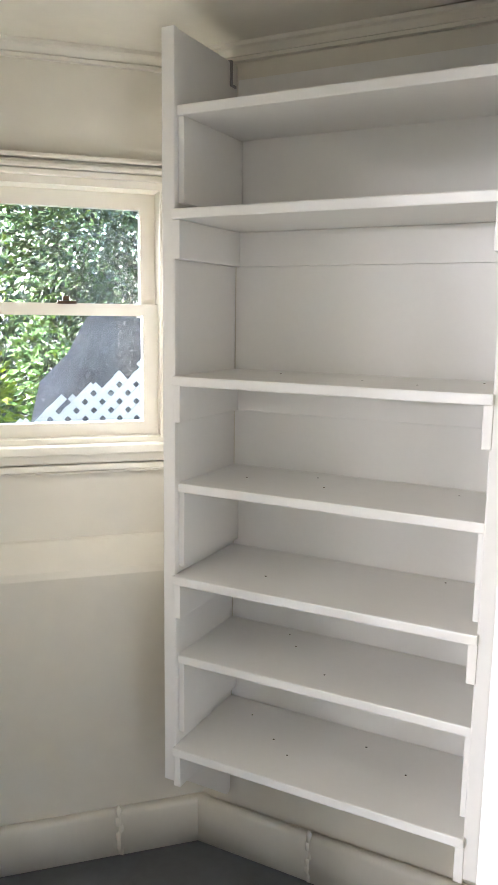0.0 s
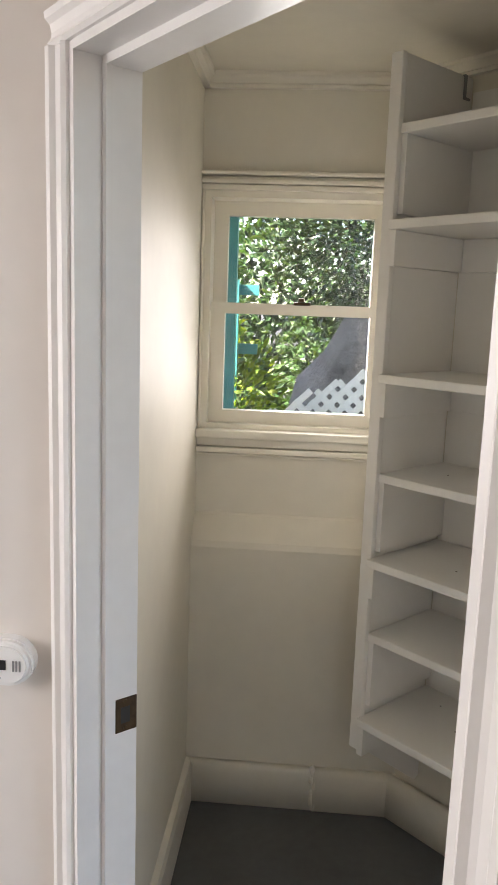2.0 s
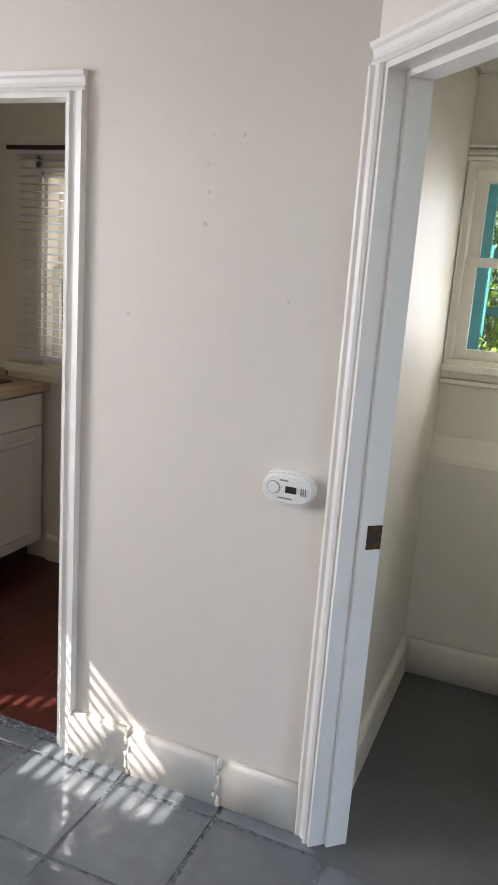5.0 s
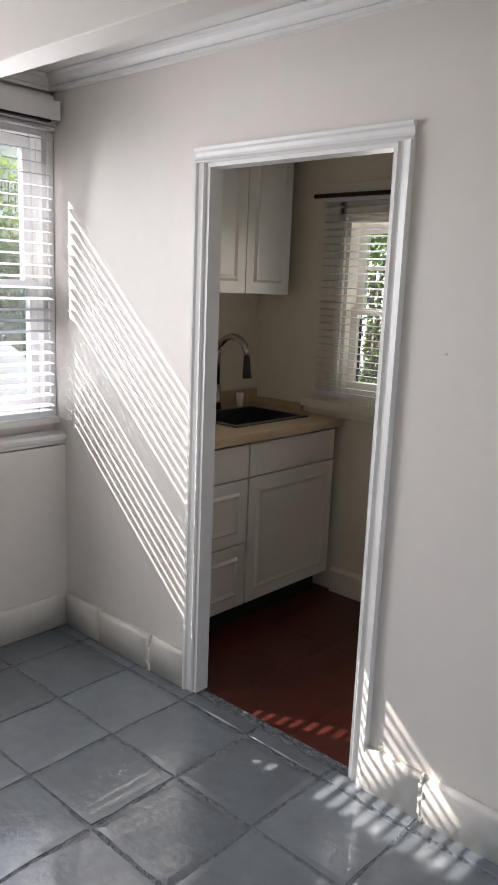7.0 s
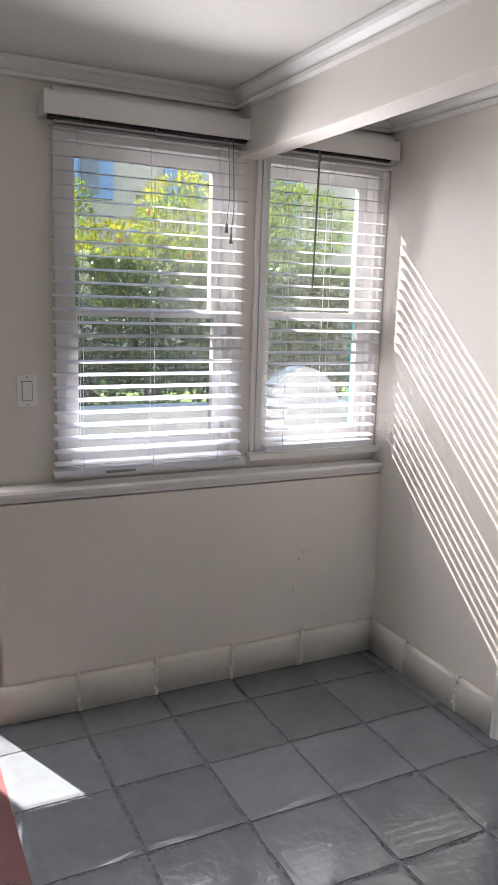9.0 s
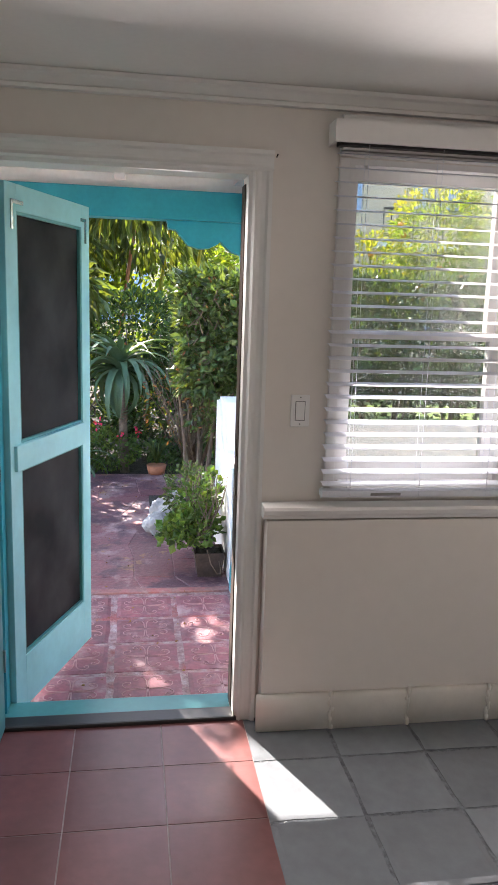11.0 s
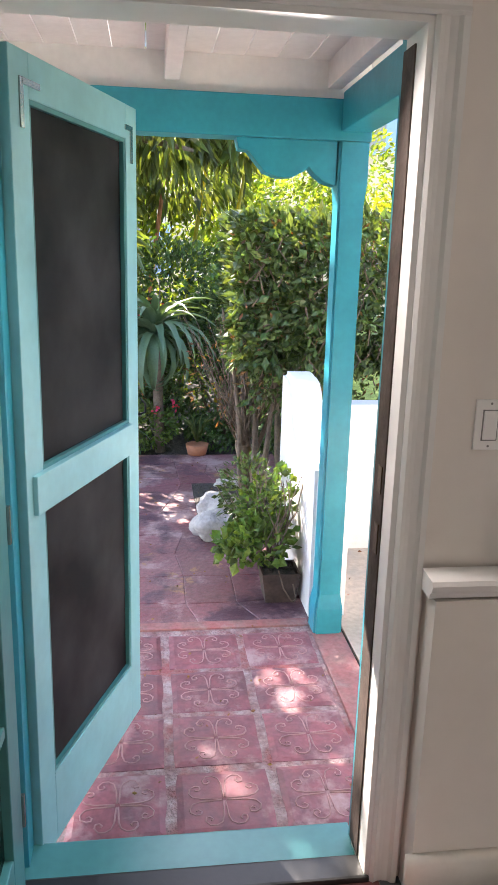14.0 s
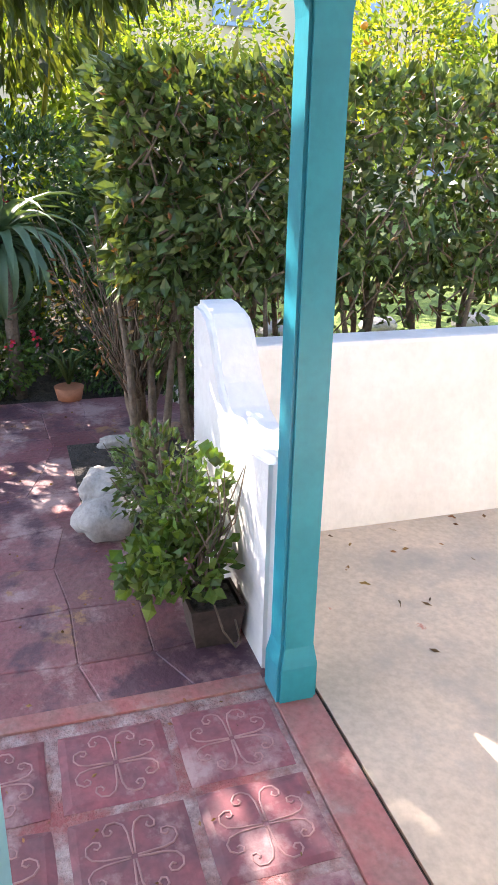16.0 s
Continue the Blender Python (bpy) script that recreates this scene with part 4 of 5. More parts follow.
cup = solid("sink_tumbler", tube(bmesh.new(), [(-2.6, 1.1, 0.946), (-2.6, 1.1, 1.02)], [0.018, 0.022], 14), PLASTIC, "small pale plastic cup behind the sink", "cup")
UX = -2.34
ub = [(0.16, 0.49), (0.49, 0.83), (0.83, 1.16)]
for y0, y1 in ub:
    u = thing("wall_cabinet", (-2.5, (y0 + y1) / 2, 1.56), "white raised-panel kitchen wall cabinet", "kitchen cabinet", "kitchen cabinets")
    part("body", boxes((KX + 0.001, UX - 0.019, y0 + 0.001, y1 - 0.001, 1.56, 2.36)), CAB, u)
    raised_front(UX - 0.018, y0 + 0.002, y1 - 0.002, 1.562, 2.355, u, "door")


# ---- doors ----
def placed(bm, m):
    bmesh.ops.transform(bm, matrix=m, verts=bm.verts[:])
    return bm


# inward front door: local x along the leaf from its hinge, y thickness, z up
MDR = Matrix.Translation((-2.715, -2.69, 0)) @ Matrix.Rotation(radians(-2.0), 4, "Z")
fd = thing("front_door", (-2.7, -2.7, 0.02), "teal glazed front door with many panes, standing open", "door")
DW, DH = 0.9, 2.09
part("stiles_and_rails", placed(boxes((0, 0.105, -0.045, 0, 0.02, DH), (DW - 0.105, DW, -0.045, 0, 0.02, DH), (0.105, DW - 0.105, -0.045, 0, 0.02, 0.25), (0.105, DW - 0.105, -0.045, 0, DH - 0.12, DH), bevel=0.004), MDR), DTEAL, fd)
gx, gz = np.linspace(0.105, DW - 0.105, 3), np.linspace(0.25, DH - 0.12, 6)
for x in gx[1:-1]:
    part("muntin", placed(boxes((x - 0.013, x + 0.013, -0.036, -0.006, 0.25, DH - 0.12), bevel=0.004), MDR), DTEAL, fd)
for z in gz[1:-1]:
    part("muntin", placed(boxes((0.105, DW - 0.105, -0.038, -0.004, z - 0.014, z + 0.014), bevel=0.004), MDR), DTEAL, fd)
for x0, x1 in zip(gx, gx[1:]):
    for z0, z1 in zip(gz, gz[1:]):
        p = part("pane", placed(boxes((x0 + 0.01, x1 - 0.01, -0.023, -0.019, z0 + 0.01, z1 - 0.01)), MDR), GLASS, fd, "clear glass pane")
for z0 in (0.25, 1.0, 1.85):
    part("hinge", placed(boxes((-0.012, 0.0, -0.006, 0.006, z0, z0 + 0.09)), MDR), CHROME, fd)

# outward screen door
MSD = Matrix.Translation((-2.945, -2.695, 0)) @ Matrix.Rotation(math.atan2(0.265, -0.735), 4, "Z")
sd = thing("screen_door", (-2.945, -2.69, -0.05), "pale aqua wooden screen door, swung open outward", "screen door")
SW, S0, S1 = 0.79, -0.06, 2.09
part("door_frame", placed(boxes((0, 0.09, -0.016, 0.016, S0, S1), (SW - 0.09, SW, -0.016, 0.016, S0, S1), (0.09, SW - 0.09, -0.016, 0.016, S0, 0.17), (0.09, SW - 0.09, -0.016, 0.016, S1 - 0.1, S1), bevel=0.003), MSD), AQUA, sd)
part("cross_rail", placed(boxes((0.03, SW - 0.09, -0.03, 0.016, 0.98, 1.085), bevel=0.003), MSD), AQUA, sd)
for z0, z1 in ((0.17, 0.98), (1.085, S1 - 0.1)):
    part("screen", placed(boxes((0.09, SW - 0.09, 0.002, 0.004, z0, z1)), MSD), SCREEN, sd, "dark insect screen mesh")
    part("screen_bead", placed(boxes((0.09, 0.102, -0.012, 0.012, z0, z1), (SW - 0.102, SW - 0.09, -0.012, 0.012, z0, z1), (0.102, SW - 0.102, -0.012, 0.012, z0, z0 + 0.012), (0.102, SW - 0.102, -0.012, 0.012, z1 - 0.012, z1)), MSD), DTEAL, sd, "dark teal screen bead")
for x0, s in ((0.05, 1), (SW - 0.05, -1)):
    part("corner_brace", placed(boxes((x0, x0 + s * 0.09, -0.02, -0.016, S1 - 0.075, S1 - 0.06) if s > 0 else (x0 - 0.05, x0, -0.02, -0.016, S1 - 0.075, S1 - 0.06), (x0 - 0.008, x0 + 0.008, -0.02, -0.016, S1 - 0.17, S1 - 0.06)), MSD), CHROME, sd, "steel corner brace")
part("hook_latch", placed(tube(bmesh.new(), [(SW - 0.01, -0.02, 1.10), (SW - 0.01, -0.045, 1.11), (SW - 0.01, -0.045, 1.14), (SW - 0.02, -0.03, 1.16)], 0.004, 6), MSD), IRON, sd, "black iron hook")
ls = thing("door_latch_plate", (-2.83, -1.8, 0.95), "tarnished latch plates on the door jamb", "strike plate")
part("plate", boxes((-2.83, -2.80, -1.806, -1.799, 0.92, 1.0)), BRASS, ls)
part("plate", boxes((-2.83, -2.80, -1.806, -1.799, 1.08, 1.15)), BRASS, ls)

# ---- porch ----
PZ0 = -0.11
porch = thing("porch_roof", (-3.6, -2.6, 2.27), "white boarded porch roof on turquoise beams", "porch roof")
part("front_beam", boxes((-4.43, -4.30, -4.2, -1.46, 2.115, 2.275), bevel=0.006), TEAL, porch, "turquoise painted beam")
part("side_beam", boxes((-4.30, -2.865, -1.59, -1.465, 2.15, 2.30), bevel=0.006), TEAL, porch, "turquoise painted beam")
bm = bmesh.new()
for k in range(23):
    box(bm, -4.75, -2.865, -4.33 + k * 0.13, -4.33 + k * 0.13 + 0.126, 2.42, 2.44)
part("roof_boards", bm, BOARD, porch)
part("fascia", boxes((-4.40, -4.33, -4.2, -1.47, 2.276, 2.42)), BOARD, porch)
for y in (-1.62, -2.28, -2.95, -3.6):
    part("rafter", boxes((-4.75, -2.865, y - 0.03, y + 0.03, 2.315, 2.418), bevel=0.003), BOARD, porch)
post = thing("porch_post", (-4.37, -1.53, PZ0), "turquoise painted wooden porch post with a flared foot", "post")
bm = bmesh.new()
rows = [(-0.11, 0.068), (0.02, 0.068), (0.09, 0.056), (1.86, 0.056), (1.95, 0.064), (2.113, 0.064)]
rings = [[bm.verts.new((-4.365 + sx * r, -1.53 + sy * r, z)) for sx, sy in ((-1, -1), (1, -1), (1, 1), (-1, 1))] for z, r in rows]
for a, b in zip(rings, rings[1:]):
    for k in range(4):
        bm.faces.new((a[k], a[(k + 1) % 4], b[(k + 1) % 4], b[k]))
bm.faces.new(rings[0][::-1]), bm.faces.new(rings[-1])
bmesh.ops.bevel(bm, geom=[e for e in bm.edges if abs(e.verts[0].co.z - e.verts[1].co.z) > 0.03], offset=0.01, segments=2, affect="EDGES")
part("shaft", bm, TEAL, post)
bm = bmesh.new()
cpts = [(-1.60, 2.113), (-2.02, 2.113), (-2.01, 2.07), (-1.97, 2.065), (-1.94, 2.03), (-1.90, 1.985), (-1.84, 1.965), (-1.78, 1.97), (-1.73, 1.995), (-1.715, 2.012), (-1.69, 1.985), (-1.65, 1.955), (-1.60, 1.94)]
prism(bm, [(0, y, z) for y, z in cpts], (-4.41, 0, 0), (-4.32, 0, 0))
part("corbel", bm, TEAL, post, "scalloped turquoise corbel")
hk = thing("iron_hook", (-3.05, -1.66, 1.9), "black twisted iron hanger beside the door", "iron hanger")
part("bracket", tube(bmesh.new(), [(-2.865, -1.70, 2.03), (-3.10, -1.70, 2.05)], 0.008, 6), IRON, hk)
bm = bmesh.new()
tube(bm, [(-3.08 + 0.006 * math.sin(k * 1.3), -1.70 + 0.006 * math.cos(k * 1.3), 2.05 - k * 0.011) for k in range(20)], [0.006 + 0.003 * math.sin(k * 1.3) for k in range(20)], 6)
tube(bm, [(-3.08, -1.70, 1.83)] + [(-3.08, -1.70 - 0.02 + 0.02 * math.cos(a), 1.815 - 0.02 * math.sin(a)) for a in np.linspace(0, 4.2, 9)], 0.004, 6)
part("twisted_chain", bm, IRON, hk)

# ---- ground ----
ground = solid("ground", boxes((-300, 300, -300, 300, -0.6, -0.16)), SOIL, "dark garden soil", "ground", kind="structure")
solid("lawn", boxes((-30, -6.9, -1.0, 30, -0.159, -0.06)), GRASS, "sunlit green lawn behind the hedge", "lawn", kind="structure")
court = solid("pavement", boxes((-5.6, -2.93, -1.44, 9, -0.159, -0.115)), CONCRETE, "sandy stained concrete courtyard", "pavement", kind="structure")
path = solid("garden_path", boxes((-7.7, -4.40, -4.6, -1.57, -0.159, -0.119), (-7.7, -6.85, -1.57, -0.9, -0.159, -0.119)), FLAG, "red stained mortar between path flagstones", "path", kind="structure")
patio = solid("patio", boxes((-4.40, -2.94, -4.2, -1.60, -0.159, -0.118)), MORTAR, "weathered grey mortar between patio tiles", "patio", kind="structure")
solid("patio_border", boxes((-4.44, -2.94, -1.598, -1.455, -0.158, -0.107), (-4.47, -4.40, -4.2, -1.60, -0.158, -0.108), bevel=0.004), BORDER, "red stained cement border of the patio", "border", kind="structure")
solid("path_gap", boxes((-4.44, -3.02, -1.454, -1.441, -0.159, -0.125)), SOIL, "dark gap beside the courtyard slab", "joint", kind="structure")
solid("planting_bed", boxes((-6.8, -5.58, -2.05, -1.575, -0.158, -0.112)), SOIL, "dark soil planting bed in the path", "planting bed", kind="structure")

# white garden wall
gw = thing("garden_wall", (-5.4, -1.5, PZ0), "whitewashed stucco garden wall with a scooped end", "garden wall")
prof = [(-4.47, -0.16), (-4.47, 0.68), (-4.6, 0.655), (-4.75, 0.635), (-4.9, 0.64), (-5.0, 0.67), (-5.09, 0.74), (-5.16, 0.84), (-5.22, 0.92), (-5.28, 0.965), (-5.38, 0.985), (-5.50, 0.985), (-5.50, -0.16)]
bm = prism(bmesh.new(), [(x, 0, z) for x, z in prof], (0, -1.585, 0), (0, -1.40, 0))
bmesh.ops.bevel(bm, geom=[e for e in bm.edges if e.is_manifold and e.calc_face_angle(0) > 0.5], offset=0.025, segments=3, affect="EDGES")
part("scooped_pier", bm, WHITEWASH, gw)
bm = boxes((-5.56, -5.385, -1.40, 8.0, -0.16, 0.80), bevel=0.02)
part("low_run", bm, WHITEWASH, gw)
bm = bmesh.new()
hump = [(1.55 - 0.72 * k / 12, 0.79 + 0.30 * math.sin(math.pi * k / 12) ** 0.6) for k in range(13)]
prism(bm, [(0, y, z) for y, z in hump], (-5.55, 0, 0), (-5.395, 0, 0))
part("rounded_hump", bm, WHITEWASH, gw)
# rocks
for c, s, k in (((-5.62, -1.96, -0.03), (0.13, 0.16, 0.10), 1.0), ((-5.86, -1.93, 0.0), (0.12, 0.14, 0.12), 5.0), ((-7.5, -1.12, -0.05), (0.16, 0.12, 0.12), 9.0), ((-6.72, -1.72, -0.09), (0.05, 0.16, 0.05), 4.0)):
    solid("rock", lump(bmesh.new(), c, s, 0.3, 3, k), ROCK, "pale rounded garden rock beside the path", "rock", "garden rocks")

# ---- planting ----
rng = np.random.default_rng(7)


n = 60
p = np.stack([-5.35 + np.abs(rng.normal(0, 0.5, n)), rng.uniform(-1.35, 1.5, n), np.full(n, -0.112)], 1)
d = rng.normal(size=(n, 3)) * np.array([1, 1, 0.08])
tagged(new("fallen_leaf", leaves("fallen_leaf", p, d, 0.045, 0.02, L_DRY, rng)), "dry fallen leaves on the concrete", "leaf litter", kind="stuff")
n = 120
p = np.stack([rng.uniform(-7.5, -3.1, n), rng.uniform(-3.0, -1.62, n), np.full(n, -0.106)], 1)
d = rng.normal(size=(n, 3)) * np.array([1, 1, 0.08])
tagged(new("leaf_scrap", leaves("leaf_scrap", p, d, 0.02, 0.012, L_DRY, rng)), "small dry leaf scraps on the path", "leaf litter", kind="stuff")


def joined(meshes):
    bm = bmesh.new()
    for me in meshes:
        bm.from_mesh(me)
    return bm


def branchy(bm, base, height, spread, n, r, seed):
    g = random.Random(seed)
    for k in range(n):
        a = g.uniform(0, math.tau)
        tip = Vector((math.cos(a) * spread * g.uniform(0.4, 1), math.sin(a) * spread * g.uniform(0.4, 1), height * g.uniform(0.8, 1.1)))
        pts = [Vector(base) + Vector((g.uniform(-.04, .04), g.uniform(-.04, .04), 0))]
        for t in (0.3, 0.6, 1.0):
            pts.append(Vector(base) + tip * t + Vector((g.uniform(-.05, .05), g.uniform(-.05, .05), 0)))
        tube(bm, pts, [r, r * 0.8, r * 0.6, r * 0.3], 6)
    return bm


hedge = thing("hedge", (-6.1, 1.0, -0.1), "clipped green privet hedge on bare woody stems", "hedge")
p, d = shell(rng, 26000, (-6.55, -1.85, 0.98), (-5.72, 5.0, 1.90), 0.3)
under(new("crown", leaves("crown", p, d, 0.088, 0.05, L_HEDGE, rng)), hedge)
p, d = shell(rng, 9000, (-6.45, -1.75, 0.62), (-5.75, 5.0, 1.1), 0.5)
p = p[rng.uniform(0, 1, len(p)) < np.clip((p[:, 2] - 0.62) / 0.4, 0.08, 1)]
under(new("lower_leaves", leaves("lower_leaves", p, rng.normal(size=p.shape), 0.07, 0.04, L_HEDGE, rng)), hedge)
p, d = shell(rng, 2600, (-6.5, -1.85, 0.8), (-5.71, 5.0, 1.86), 0.2)
under(tagged(new("dry_leaves", leaves("dry_leaves", p, d, 0.05, 0.02, L_DRY, rng)), "brown dry leaves and twigs"), hedge)
for k in range(26):
    y = -1.7 + k * 0.26 + 0.06 * math.sin(k * 7)
    if -1.0 < y < -0.75:
        continue
    part("stem", branchy(bmesh.new(), (-6.05 + 0.12 * math.sin(k * 3.3), y, -0.14), 1.35, 0.28, 3, 0.028, k), BARK, hedge)
bm = bmesh.new()
for k in range(650):
    c = Vector((-5.70 + random.uniform(-0.12, 0.0), random.uniform(-1.8, 3.0), random.uniform(0.85, 1.8)))
    tube(bm, [c, c + Vector((random.uniform(-.05, .03), random.uniform(-.1, .1), random.uniform(-.16, .16)))], [0.006, 0.003], 4)
part("twig", bm, BARK, hedge, "bare woody twigs")["kind"] = "stuff"

bush = thing("garden_shrub", (-8.6, -2.2, -0.15), "dense dark green garden shrubs behind the path", "shrub")
lows = []
for c, r, n in (((-8.6, -1.6, 0.5), (0.6, 0.9, 0.75), 3600), ((-8.7, -3.0, 0.6), (0.6, 0.9, 0.95), 3600), ((-8.3, -1.5, 1.0), (0.5, 0.5, 0.6), 2200), ((-8.9, -2.2, 1.2), (0.5, 0.9, 0.6), 3000), ((-8.7, -4.3, 0.7), (0.6, 0.9, 1.1), 2500), ((-7.0, -1.25, 0.75), (0.3, 0.3, 0.7), 1500)):
    p, d = ball(rng, n, c, r)
    p[:, 2] = np.maximum(p[:, 2], -0.1)
    under(new("foliage", leaves("foliage", p, d, 0.075, 0.042, L_DARK, rng)), bush)
    part("stem", branchy(bmesh.new(), (c[0], c[1], -0.15), c[2] + 0.3, r[1] * 0.7, 7, 0.02, n), BARK, bush)
fl = thing("flower_bed", (-7.95, -2.2, -0.15), "low bright leaves and small pink flowers at the path edge", "flowers")
for c, r, n, ma in (((-7.95, -2.45, 0.1), (0.2, 0.35, 0.22), 700, L_POT), ((-7.95, -1.5, 0.05), (0.2, 0.5, 0.2), 700, L_DARK), ((-8.0, -3.3, 0.1), (0.2, 0.6, 0.25), 700, L_POT)):
    p, d = ball(rng, n, c, r)
    p[:, 2] = np.maximum(p[:, 2], -0.12)
    under(new("foliage", leaves("foliage", p, d, 0.06, 0.04, ma, rng)), fl)
p = np.array([[-7.8, -2.3, 0.28], [-7.85, -2.55, 0.4], [-8.2, -2.35, 1.1], [-8.22, -2.3, 1.2], [-8.2, -2.45, 1.16], [-7.9, -2.15, 0.3]])
p = np.repeat(p, 8, 0) + rng.normal(0, 0.025, (48, 3))
under(tagged(new("blossom", leaves("blossom", p, rng.normal(size=p.shape), 0.04, 0.03, L_PINK, rng)), "small pink blossoms"), fl)


def strap_plant(name, c, n, length, width, label, seed, material=None):
    """A rosette of long arching strap leaves with a keeled section."""
    g = random.Random(seed)
    ob = thing(name, c, label, "plant")
    for k in range(n):
        a, e = k * 2.399963, g.uniform(-0.45, 1.35)
        ln = length * g.uniform(0.75, 1.1)
        bm = bmesh.new()
        rings = []
        out = Vector((math.cos(a), math.sin(a), 0))
        sd_ = Vector((-math.sin(a), math.cos(a), 0))
        q, el = Vector(c), e
        for j in range(8):
            w = width * (1 - (j / 7) ** 2.2) * (0.7 + 0.3 * min(1, j / 2)) + 0.001
            up = out * -math.sin(el) + Vector((0, 0, 1)) * math.cos(el)
            rings.append([bm.verts.new(q + sd_ * w * 0.5 + up * w * 0.18), bm.verts.new(q - up * 0.004), bm.verts.new(q - sd_ * w * 0.5 + up * w * 0.18)])
            q = q + (out * math.cos(el) + Vector((0, 0, 1)) * math.sin(el)) * ln / 7
            el -= 0.36 * (1.15 - e * 0.35)
        for r0, r1 in zip(rings, rings[1:]):
            for i in (0, 1):
                bm.faces.new((r0[i], r0[i + 1], r1[i + 1], r1[i])).smooth = True
        part("leaf", bm, material or L_AGAVE, ob)
    return ob


ag = strap_plant("agave", (-7.9, -2.33, 0.95), 60, 0.78, 0.085, "large green agave rosette with drooping strap leaves", 3)
part("stalk", tube(bmesh.new(), [(-7.95, -2.28, -0.15), (-7.92, -2.3, 0.4), (-7.9, -2.28, 0.93)], [0.05, 0.045, 0.05], 8), BARK, ag)
strap_plant("strap_leaf_plant", (-7.75, -2.75, 0.0), 18, 0.6, 0.03, "arching narrow green leaves beside the path", 5)
tp = thing("terracotta_pot", (-7.72, -1.95, -0.12), "small terracotta pot with grassy leaves", "flower pot")
part("pot", tube(bmesh.new(), [(-7.72, -1.95, -0.128), (-7.72, -1.95, -0.02)], [0.08, 0.105], 16), TERRA, tp)
for k in range(9):
    a = k * 0.7
    part("leaf", tube(bmesh.new(), [(-7.72, -1.95, 0.0), (-7.72 + 0.08 * math.cos(a), -1.95 + 0.08 * math.sin(a), 0.18), (-7.72 + 0.17 * math.cos(a), -1.95 + 0.17 * math.sin(a), 0.24)], [0.012, 0.01, 0.002], 4), L_POT, tp)

# planter with trailing geranium beside the post
pl = thing("potted_plant", (-4.74, -1.70, -0.128), "leafy plants spilling over a dark square planter", "potted plant")
bm = bmesh.new()
lo = [bm.verts.new((-4.74 + sx * 0.075, -1.70 + sy * 0.075, -0.128)) for sx, sy in ((-1, -1), (1, -1), (1, 1), (-1, 1))]
hi = [bm.verts.new((-4.74 + sx * 0.1, -1.70 + sy * 0.1, 0.05)) for sx, sy in ((-1, -1), (1, -1), (1, 1), (-1, 1))]
hin = [bm.verts.new((-4.74 + sx * 0.088, -1.70 + sy * 0.088, 0.05)) for sx, sy in ((-1, -1), (1, -1), (1, 1), (-1, 1))]
for a, b in ((lo, hi), (hi, hin)):
    for k in range(4):
        bm.faces.new((a[k], a[(k + 1) % 4], b[(k + 1) % 4], b[k]))
bm.faces.new(lo[::-1])
part("planter", bm, POTWOOD, pl)
part("soil", boxes((-4.82, -4.66, -1.78, -1.62, 0.02, 0.04)), SOIL, pl)
for c, r, n, ln in (((-4.78, -1.80, 0.2), (0.19, 0.18, 0.12), 190, 0.062), ((-4.95, -1.76, 0.33), (0.2, 0.14, 0.17), 220, 0.042), ((-4.85, -1.68, 0.43), (0.09, 0.07, 0.16), 50, 0.055), ((-4.78, -1.93, 0.15), (0.13, 0.1, 0.07), 60, 0.065), ((-4.84, -1.82, 0.16), (0.18, 0.16, 0.1), 110, 0.055), ((-5.0, -1.74, 0.25), (0.2, 0.12, 0.14), 120, 0.05)):
    p, d = ball(rng, n, c, r)
    p[:, 1] = np.minimum(p[:, 1], -1.60)
    d[:, 2] += 0.3
    under(new("foliage", leaves("foliage", p, d, ln, ln * 0.85, L_POT, rng)), pl)
part("stem", branchy(bmesh.new(), (-4.78, -1.72, 0.06), 0.5, 0.22, 14, 0.006, 11), BARK, pl)
part("tendril", tube(bmesh.new(), [(-4.63, -1.72, 0.08), (-4.58, -1.70, 0.0), (-4.56, -1.66, -0.06), (-4.60, -1.63, -0.07), (-4.64, -1.64, 0.0)], 0.004, 5), BARK, pl)
sb = thing("bed_shrub", (-5.5, -1.75, -0.12), "twiggy small shrub growing against the white wall", "shrub")
p, d = ball(rng, 520, (-5.25, -1.80, 0.30), (0.28, 0.18, 0.22))
p[:, 1] = np.minimum(p[:, 1], -1.61)
under(new("foliage", leaves("foliage", p, d, 0.05, 0.022, L_HEDGE, rng)), sb)
part("stem", branchy(bmesh.new(), (-5.3, -1.75, -0.12), 0.5, 0.25, 16, 0.007, 21), BARK, sb)
vt = thing("bare_shrub", (-6.3, -1.72, -0.12), "grey twisted bare trunks with sparse leaves beside the wall", "shrub")
part("trunk", branchy(bmesh.new(), (-6.25, -1.66, -0.13), 1.3, 0.22, 5, 0.026, 31), BARK, vt)
part("twig", branchy(bmesh.new(), (-6.2, -1.72, 0.35), 0.85, 0.5, 60, 0.005, 33), BARK, vt)
p, d = ball(rng, 160, (-6.15, -1.85, 0.85), (0.35, 0.3, 0.35))
under(new("foliage", leaves("foliage", p, d, 0.05, 0.016, L_DRY, rng)), vt)

